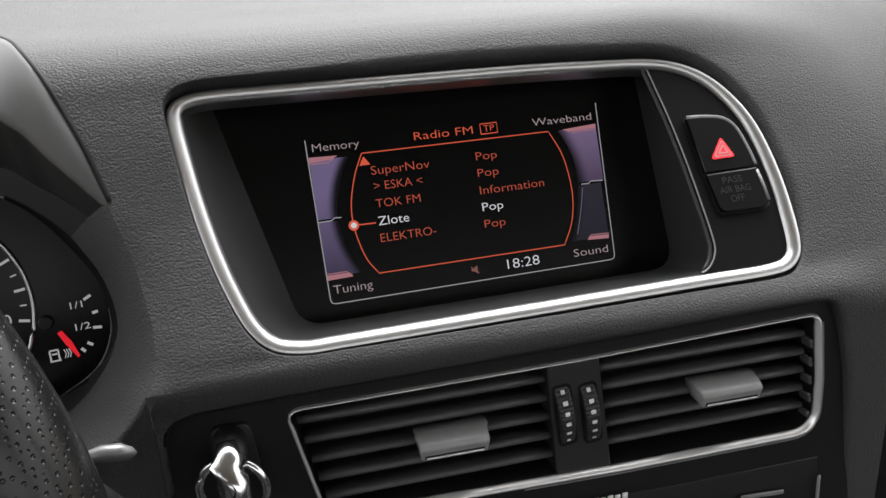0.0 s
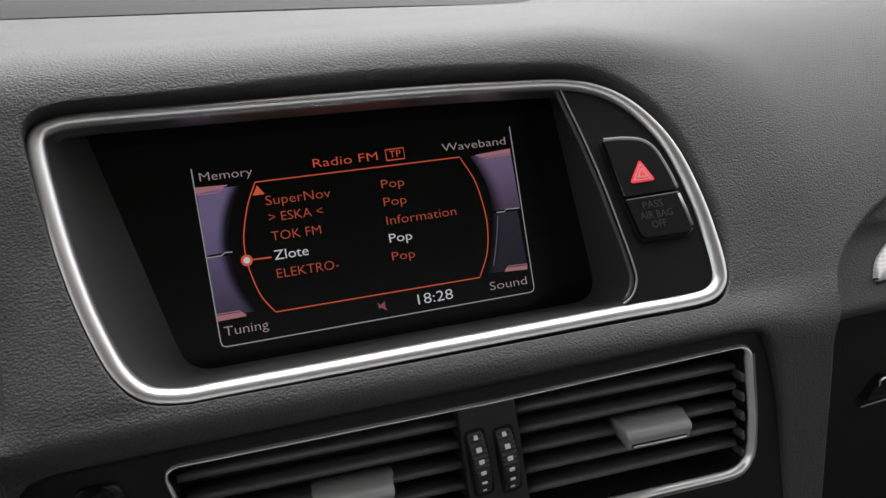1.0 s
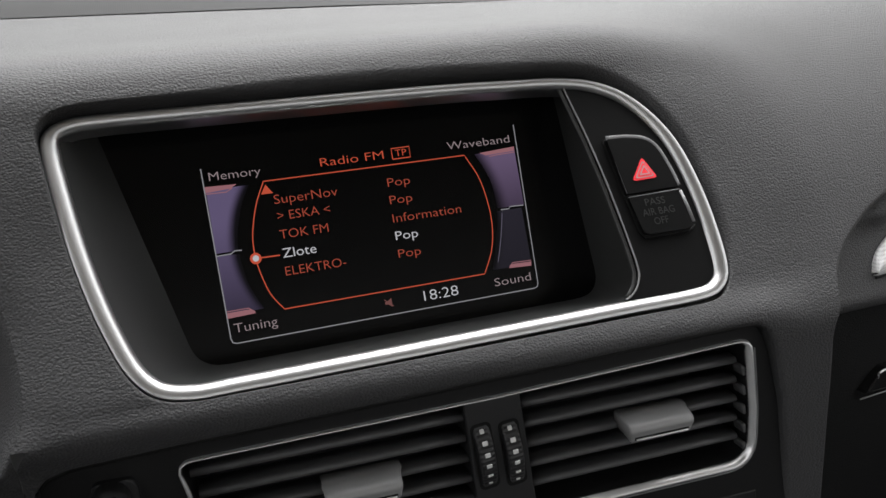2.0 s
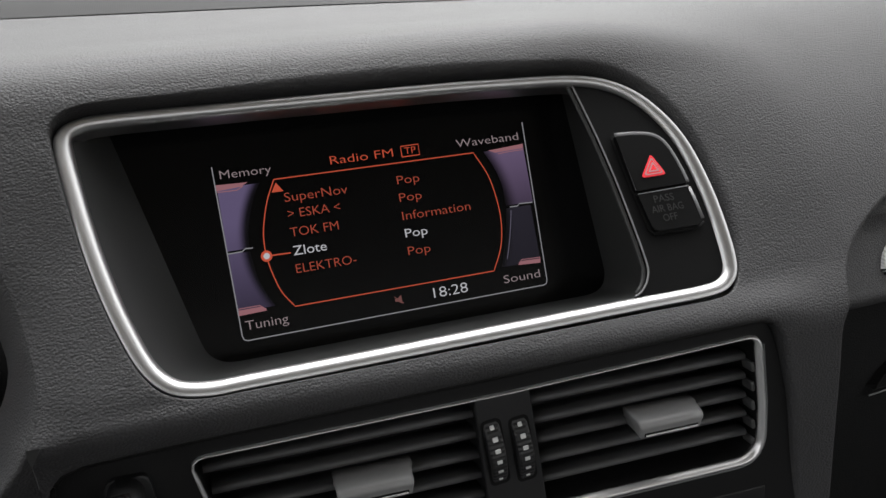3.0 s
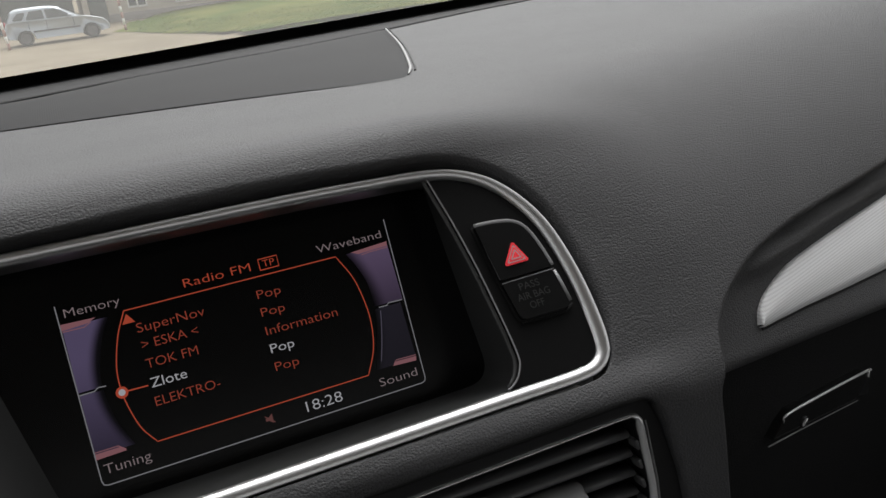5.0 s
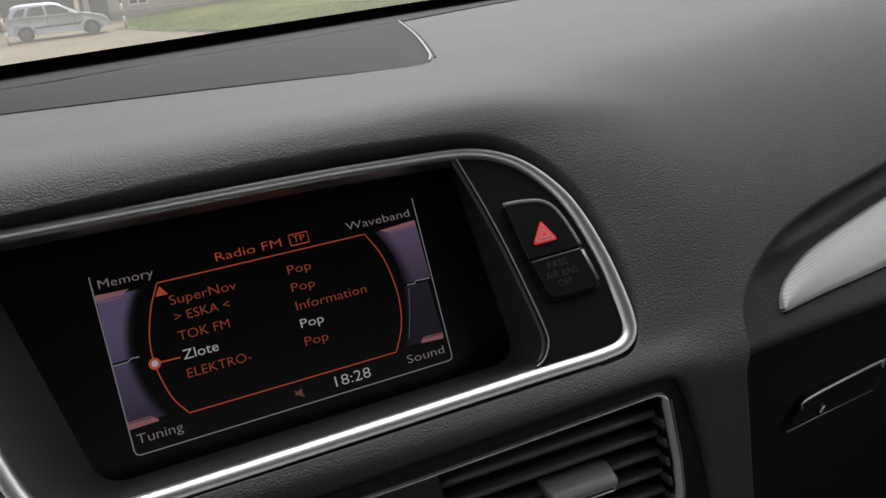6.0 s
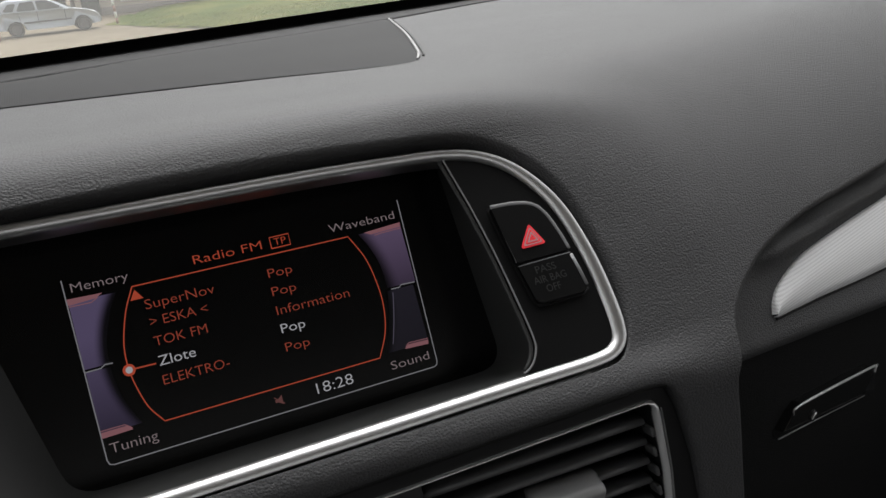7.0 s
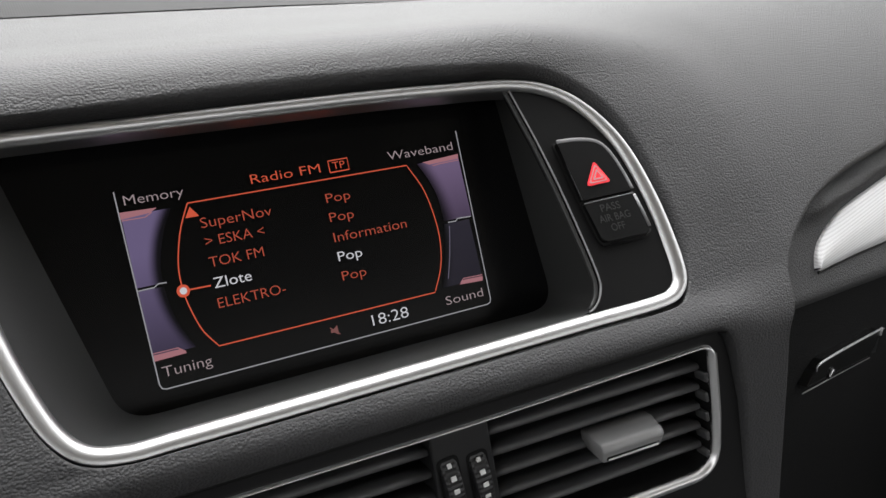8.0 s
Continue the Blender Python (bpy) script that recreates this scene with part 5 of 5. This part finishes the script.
for k in range(6):
    part("label_bar", box(VENT @ Matrix.Translation((0.0330 + 0.0037 * k, -0.0735, 0.0016)), 0.0028, 0.0036 if k % 2 else 0.0028, 0.0004), M_PRINT, radio, "printed pale mark")
part("radio_button", box(VENT @ Matrix.Translation((0.1265, -0.0885, 0.0018)) @ Matrix.Rotation(radians(-3), 4, "Z"), 0.0240, 0.0024, 0.0012, 0.0005), M_EDGE, radio, "grey rocker edge")
part("radio_edge", box(VENT @ Matrix.Translation((0.1588, -0.0990, 0.0016)), 0.0018, 0.030, 0.0010, 0.0004), M_TAB, radio, "grey unit edge")


# ---- cabin ----
# unseen shell added round the camera; heights and tones steer light on the dashboard
M_LINER = fine_bump(material("headliner_cloth", (0.25, 0.25, 0.252), 0.9), 900, 0.0003)
vary(M_LINER, (0.22, 0.22, 0.222), (0.28, 0.28, 0.283), 40)
M_DOOR = fine_bump(material("door_trim_plastic", (0.03, 0.03, 0.03), 0.6), 900, 0.0003)
M_CARPET = fine_bump(material("carpet", (0.02, 0.02, 0.02), 0.95), 700, 0.001)


def setting(name, bm, mat, label, category):
    return tagged(to_object(name, bm, mat, None, "", False), label, category, kind="structure")


setting("ceiling", box(pose(0.2, -0.92, 1.60), 1.60, 1.60, 0.05, 0.015), M_LINER, "unseen grey headliner closing the cabin above", "ceiling")
setting("floor", box(pose(0.2, -0.35, 0.32), 1.55, 2.7, 0.05, 0.01), M_CARPET, "unseen black cabin floor", "floor")
for n, x in (("wall_left", -0.60), ("wall_right", 1.0)):
    setting(n, box(pose(x, -0.35, 0.62), 0.06, 2.7, 0.60, 0.02), M_DOOR, "unseen dark door trim below the side window", "door trim")
setting("wall_rear", box(pose(0.2, -1.70, 0.70), 1.66, 0.06, 0.76, 0.02), M_DOOR, "unseen dark wall added to close the cabin behind", "wall")
setting("bulkhead", box(pose(0.2, 0.96, 0.62), 1.66, 0.06, 0.60, 0.02), M_DOOR, "dark bulkhead below the windscreen", "wall")
for x in (-0.60, 1.0):
    for y in (-0.55, -1.6):
        setting("pillar", box(pose(x, y, 1.25), 0.05, 0.09, 0.66, 0.015), M_LINER, "unseen grey cabin pillar between the windows", "pillar")

# ---- outdoors ----
M_ROAD = fine_bump(material("sandy_road", (0.22, 0.19, 0.15), 0.95, 0.0, 0.05), 30, 0.01)
vary(M_ROAD, (0.165, 0.140, 0.100), (0.215, 0.183, 0.133), 0.5)
M_GRASS = fine_bump(material("grass", (0.10, 0.15, 0.04), 0.95, 0.0, 0.05), 25, 0.05)
vary(M_GRASS, (0.055, 0.085, 0.010), (0.125, 0.130, 0.028), 0.35)


GROUND = -1.0


def ground_sheet():
    xs = [-900, -200, -60, -30, -20, -10, -5, 0, 5, 10, 20, 30, 60, 200, 900]
    ys = [-900, -100, -20, 0, 4, 7, 10, 13, 16, 19, 22, 30, 40, 60, 120, 400, 900]
    return grid([[Vector((x, y, GROUND * smoothstep(2, 24, y))) for x in xs] for y in ys])


tagged(to_object("ground", ground_sheet(), M_ROAD, None, "", False), "pale sandy yard outside the car", "ground", kind="structure")


def lawn_mesh():
    near = [(2.2, 38.5), (2.9, 36.8), (3.8, 33.0), (5.0, 29.8), (6.5, 28.2), (9.0, 26.0), (14.0, 24.0), (40.0, 22.0)]
    f = curve_through([(i, *p) for i, p in enumerate(near)])
    rows = []
    for t in np.linspace(0, 7, 57):
        x, y = f(t)
        row = []
        for k in range(25):
            w = k / 24
            px, py = x + 3.0 * w, y + (47.6 - y) * w
            row.append(Vector((px, py, GROUND + 0.02 + 0.30 * smoothstep(0, 0.5, w) * smoothstep(2, 9, px) + 0.05 * noise.noise(Vector((px, py, 0)) * 0.9) * min(1, w * 6))))
        rows.append(row)
    bm = grid(rows)
    bmesh.ops.recalc_face_normals(bm, faces=bm.faces)
    return bm


tagged(to_object("lawn", lawn_mesh(), M_GRASS, None, ""), "rough green grass bank beside the yard", "grass", kind="structure")


def blades():
    """Low clumps of grass on the bank."""
    rnd = random.Random(5)
    verts, faces = [], []
    for _ in range(2600):
        y = 27 + 17 * rnd.random() ** 1.3
        x = 3.2 + (12.5) * rnd.random()
        if x < 3.0 + (36.5 - y) * 0.28 and y < 36.5:
            continue
        z = GROUND + 0.01 + 0.22 * smoothstep(2, 9, x)
        h, w = rnd.uniform(0.05, 0.10), rnd.uniform(0.14, 0.30)
        n = len(verts)
        for k in range(7):
            a = 2 * math.pi * k / 7
            f = w * rnd.uniform(0.7, 1.2)
            verts.append((x + f * math.cos(a), y + f * math.sin(a), z))
        verts.append((x + rnd.uniform(-0.04, 0.04), y + rnd.uniform(-0.04, 0.04), z + h))
        faces += [(n + k, n + (k + 1) % 7, n + 7) for k in range(7)]
    me = bpy.data.meshes.new("grass_tufts")
    me.from_pydata(verts, [], faces)
    me.materials.append(M_GRASS)
    return new("grass_tufts", me)


tagged(blades(), "tufts of long green grass on the bank", "grass", kind="stuff")

# ---- parked hatchback ----
M_PAINT = material("silver_blue_paint", (0.42, 0.46, 0.50), 0.28, 0.35)
vary(M_PAINT, (0.40, 0.44, 0.48), (0.45, 0.49, 0.53), 1.5)
M_WINDOW = material("car_window", (0.07, 0.08, 0.08), 0.08)
M_TYRE = fine_bump(material("tyre_rubber", (0.02, 0.02, 0.02), 0.8), 200, 0.002)
M_RIM = material("grey_wheel_rim", (0.10, 0.10, 0.105), 0.4, 0.6)
M_BUMPER = material("grey_bumper", (0.09, 0.09, 0.095), 0.6)
M_LENS = material("headlight_lens", (0.6, 0.6, 0.62), 0.1)
M_TAIL = material("tail_light", (0.35, 0.02, 0.02), 0.2)

hatch = thing("parked_car", "silver-blue five-door hatchback parked on the sandy yard", "car")
CAR = Matrix.Translation((0.12, 37.6, GROUND)) @ Matrix.Rotation(radians(3), 4, "Z")


def body_loft():
    """The lower body: a side outline carried across the width, drawn in towards the sides."""
    out = [(-1.88, 0.32), (-1.93, 0.55), (-1.90, 0.80), (-1.84, 0.93), (-1.45, 0.95), (-0.6, 0.93), (0.55, 0.92), (0.95, 0.90), (1.40, 0.82), (1.72, 0.72), (1.88, 0.60), (1.94, 0.45), (1.90, 0.28),
           (1.62, 0.24), (1.58, 0.40), (1.46, 0.56), (1.25, 0.62), (1.04, 0.56), (0.92, 0.40), (0.88, 0.24), (-0.88, 0.24), (-0.92, 0.40), (-1.04, 0.56), (-1.25, 0.62), (-1.46, 0.56), (-1.58, 0.40), (-1.62, 0.28)]
    rows = []
    for y, f in ((-0.80, 0.965), (-0.83, 0.99), (-0.80, 1.0), (0.80, 1.0), (0.83, 0.99), (0.80, 0.965)):
        rows.append([CAR @ Vector((x * f, y, 0.3 + (z - 0.3) * f)) for x, z in out])
    bm = bmesh.new()
    vs = add_grid(bm, rows, closed=True)
    bm.faces.new(vs[0]), bm.faces.new(vs[-1][::-1])
    bmesh.ops.recalc_face_normals(bm, faces=bm.faces)
    return bm


def cabin_loft():
    rows = []
    for z, x0, x1, w in ((0.90, -1.86, 1.00, 0.80), (1.05, -1.80, 0.72, 0.77), (1.20, -1.70, 0.45, 0.72), (1.34, -1.56, 0.18, 0.66), (1.40, -1.40, -0.05, 0.60), (1.42, -1.15, -0.35, 0.45)):
        r = []
        for k in range(24):
            a = 2 * math.pi * k / 24
            c, s_ = math.cos(a), math.sin(a)
            e = 0.28
            r.append(CAR @ Vector(((x0 + x1) / 2 + (x1 - x0) / 2 * math.copysign(abs(c) ** e, c), w * math.copysign(abs(s_) ** e, s_), z)))
        rows.append(r)
    bm = bmesh.new()
    vs = add_grid(bm, rows, closed=True)
    bm.faces.new(vs[-1])
    bmesh.ops.recalc_face_normals(bm, faces=bm.faces)
    return bm


def side_pane(corners, side):
    """A side window, leaning in with the cabin."""
    bm = bmesh.new()
    vs = []
    for x, z in rounded(corners, 0.05, 4):
        w = float(np.interp(z, [0.90, 1.05, 1.20, 1.34, 1.42], [0.80, 0.77, 0.72, 0.66, 0.60])) + 0.012
        vs.append(bm.verts.new(CAR @ Vector((x, side * w, z))))
    bm.faces.new(vs)
    return bm


part("car_body", body_loft(), M_PAINT, hatch)
part("car_cabin", cabin_loft(), M_PAINT, hatch)
for side in (-1, 1):
    part("side_window", side_pane([(-1.12, 0.97), (-0.42, 0.96), (-0.44, 1.30), (-0.92, 1.29)], side), M_WINDOW, hatch, "dark rear door window")
    part("side_window", side_pane([(-0.34, 0.96), (0.62, 0.95), (0.22, 1.22), (0.02, 1.30), (-0.36, 1.31)], side), M_WINDOW, hatch, "dark front door window")
    part("side_window", side_pane([(-1.62, 0.99), (-1.24, 0.98), (-1.06, 1.27), (-1.36, 1.26)], side), M_WINDOW, hatch, "dark quarter window")
    part("side_moulding", box(CAR @ Matrix.Translation((-0.05, side * 0.838, 0.52)), 1.75, 0.02, 0.06, 0.006), M_BUMPER, hatch)
    part("wing_mirror", box(CAR @ Matrix.Translation((0.52, side * 0.90, 0.98)), 0.12, 0.16, 0.10, 0.03), M_PAINT, hatch)
    part("headlight", box(CAR @ Matrix.Translation((1.70, side * 0.62, 0.66)) @ Matrix.Rotation(radians(25), 4, "Y"), 0.20, 0.30, 0.14, 0.03), M_LENS, hatch)
    part("tail_light", box(CAR @ Matrix.Translation((-1.86, side * 0.70, 0.82)), 0.10, 0.16, 0.30, 0.03), M_TAIL, hatch)
    for hx in (-0.48, -1.16 + 0.10):
        part("door_handle", box(CAR @ Matrix.Translation((hx, side * 0.835, 0.82)), 0.14, 0.03, 0.03, 0.008), M_PAINT, hatch)
    for hx in (-0.39, 0.62, -1.05):
        part("door_seam", box(CAR @ Matrix.Translation((hx, side * 0.829, 0.66)), 0.012, 0.012, 0.48), M_DARK, hatch)
    for wx in (-1.25, 1.25):
        m = CAR @ Matrix.Translation((wx, side * 0.74, 0.295)) @ Matrix.Rotation(math.pi / 2, 4, "X")
        prof = [(0.19, -0.08), (0.27, -0.09), (0.295, -0.06), (0.295, 0.06), (0.27, 0.09), (0.19, 0.08)]
        bm = bmesh.new()
        add_grid(bm, [[m @ Vector((r * math.cos(a), r * math.sin(a), z)) for r, z in prof] for a in np.linspace(0, 2 * math.pi, 33)], closed=True)
        bmesh.ops.recalc_face_normals(bm, faces=bm.faces)
        wh = part("tyre", bm, M_TYRE, hatch, "black tyre")
        bm = bmesh.new()
        zz = 0.075 * (1 if side < 0 else -1)
        hubp = [bm.verts.new(m @ Vector((0.19 * math.cos(a), 0.19 * math.sin(a), zz))) for a in np.linspace(0, 2 * math.pi, 25)[:-1]]
        bm.faces.new(hubp)
        part("rim_disc", bm, M_RIM, wh, "grey wheel cover")
part("front_bumper", box(CAR @ Matrix.Translation((1.84, 0, 0.42)), 0.22, 1.56, 0.24, 0.06, 3), M_BUMPER, hatch)
part("rear_bumper", box(CAR @ Matrix.Translation((-1.84, 0, 0.44)), 0.22, 1.56, 0.26, 0.06, 3), M_BUMPER, hatch)
wsv = [(1.03, -0.70, 0.93), (1.03, 0.70, 0.93), (0.23, 0.60, 1.34), (0.23, -0.60, 1.34)]
bm = bmesh.new()
bm.faces.new([bm.verts.new(CAR @ Vector(p)) for p in wsv])
part("front_window", bm, M_WINDOW, hatch, "dark windscreen")
rwv = [(-1.87, -0.64, 0.98), (-1.61, -0.58, 1.33), (-1.61, 0.58, 1.33), (-1.87, 0.64, 0.98)]
bm = bmesh.new()
bm.faces.new([bm.verts.new(CAR @ Vector(p)) for p in rwv])
part("rear_window", bm, M_WINDOW, hatch, "dark rear window")

# ---- marker posts ----
M_POSTW = material("post_white", (0.75, 0.75, 0.72), 0.6)
M_POSTR = material("post_red_brown", (0.34, 0.19, 0.15), 0.6)


def marker_post(x, y, lean):
    ob = thing("marker_post", "white and red-brown banded marker post", "post", "marker posts in the yard")
    m = Matrix.Translation((x, y, GROUND)) @ Matrix.Rotation(radians(lean), 4, "Y")
    for k in range(6):
        part("post_band", tube([m @ Vector((0, 0, 0.26 * k)), m @ Vector((0, 0, 0.26 * k + 0.26))], 0.055, sides=12), M_POSTR if k in (0, 2, 4) else M_POSTW, ob)


marker_post(-1.72, 35.8, -4)
marker_post(2.80, 38.6, -2)

# ---- buildings ----
M_PLASTER = fine_bump(material("beige_plaster", (0.52, 0.47, 0.40), 0.9), 12, 0.01)
vary(M_PLASTER, (0.47, 0.42, 0.35), (0.56, 0.51, 0.44), 0.8)
M_PLINTH = fine_bump(material("grey_plinth", (0.26, 0.24, 0.22), 0.9), 12, 0.01)
M_SHED = fine_bump(material("dark_boarding", (0.06, 0.07, 0.06), 0.8), 6, 0.01)
vary(M_SHED, (0.045, 0.055, 0.045), (0.08, 0.09, 0.08), 1.0)
M_FRAME = material("white_window_frame", (0.75, 0.75, 0.73), 0.5)
M_ROOF = fine_bump(material("roof_tile", (0.16, 0.09, 0.07), 0.8), 10, 0.03)

house = thing("house", "beige plastered house with white-framed windows behind the grass", "house")
part("wall", box(pose(9.6, 52, GROUND + 2.7), 16.0, 8.0, 5.4, 0.02), M_PLASTER, house)
part("plinth", box(pose(9.6, 52, GROUND + 0.2), 16.1, 8.1, 0.4, 0.01), M_PLINTH, house)
bm = bmesh.new()
rp = [(1.2, 47.5, 4.2), (18.0, 47.5, 4.2), (18.0, 52, 6.8), (1.2, 52, 6.8), (1.2, 56.5, 4.2), (18.0, 56.5, 4.2)]
v = [bm.verts.new(p) for p in rp]
bm.faces.new((v[0], v[1], v[2], v[3])), bm.faces.new((v[3], v[2], v[5], v[4]))
bm.faces.new((v[0], v[3], v[4])), bm.faces.new((v[1], v[5], v[2]))
part("roof", bm, M_ROOF, house, smooth=False)
for wx in (4.35, 6.85, 8.6, 11.0, 13.5):
    for storey in (0, 1):
        win = part("window", box(pose(wx, 47.97, GROUND + 1.25 + 2.6 * storey), 1.0, 0.08, 1.3, 0.01), M_FRAME, house, "white window frame")
        for q in (-0.24, 0.24):
            part("pane", box(pose(wx + q, 47.93, GROUND + 1.25 + 2.6 * storey), 0.38, 0.03, 1.1, 0.005), M_WINDOW, win)
part("door", box(pose(2.35, 47.96, GROUND + 1.0), 0.9, 0.1, 2.0, 0.01), M_SHED, house, "dark entrance door")

shed = thing("shed", "dark boarded shed behind the parked car", "shed")
part("wall", box(pose(-6.3, 51, GROUND + 1.5), 15.0, 5.0, 3.0, 0.02), M_SHED, shed)
part("roof", box(pose(-6.3, 51, GROUND + 3.1) @ Matrix.Rotation(radians(4), 4, "X"), 15.6, 5.8, 0.18, 0.02), M_ROOF, shed)
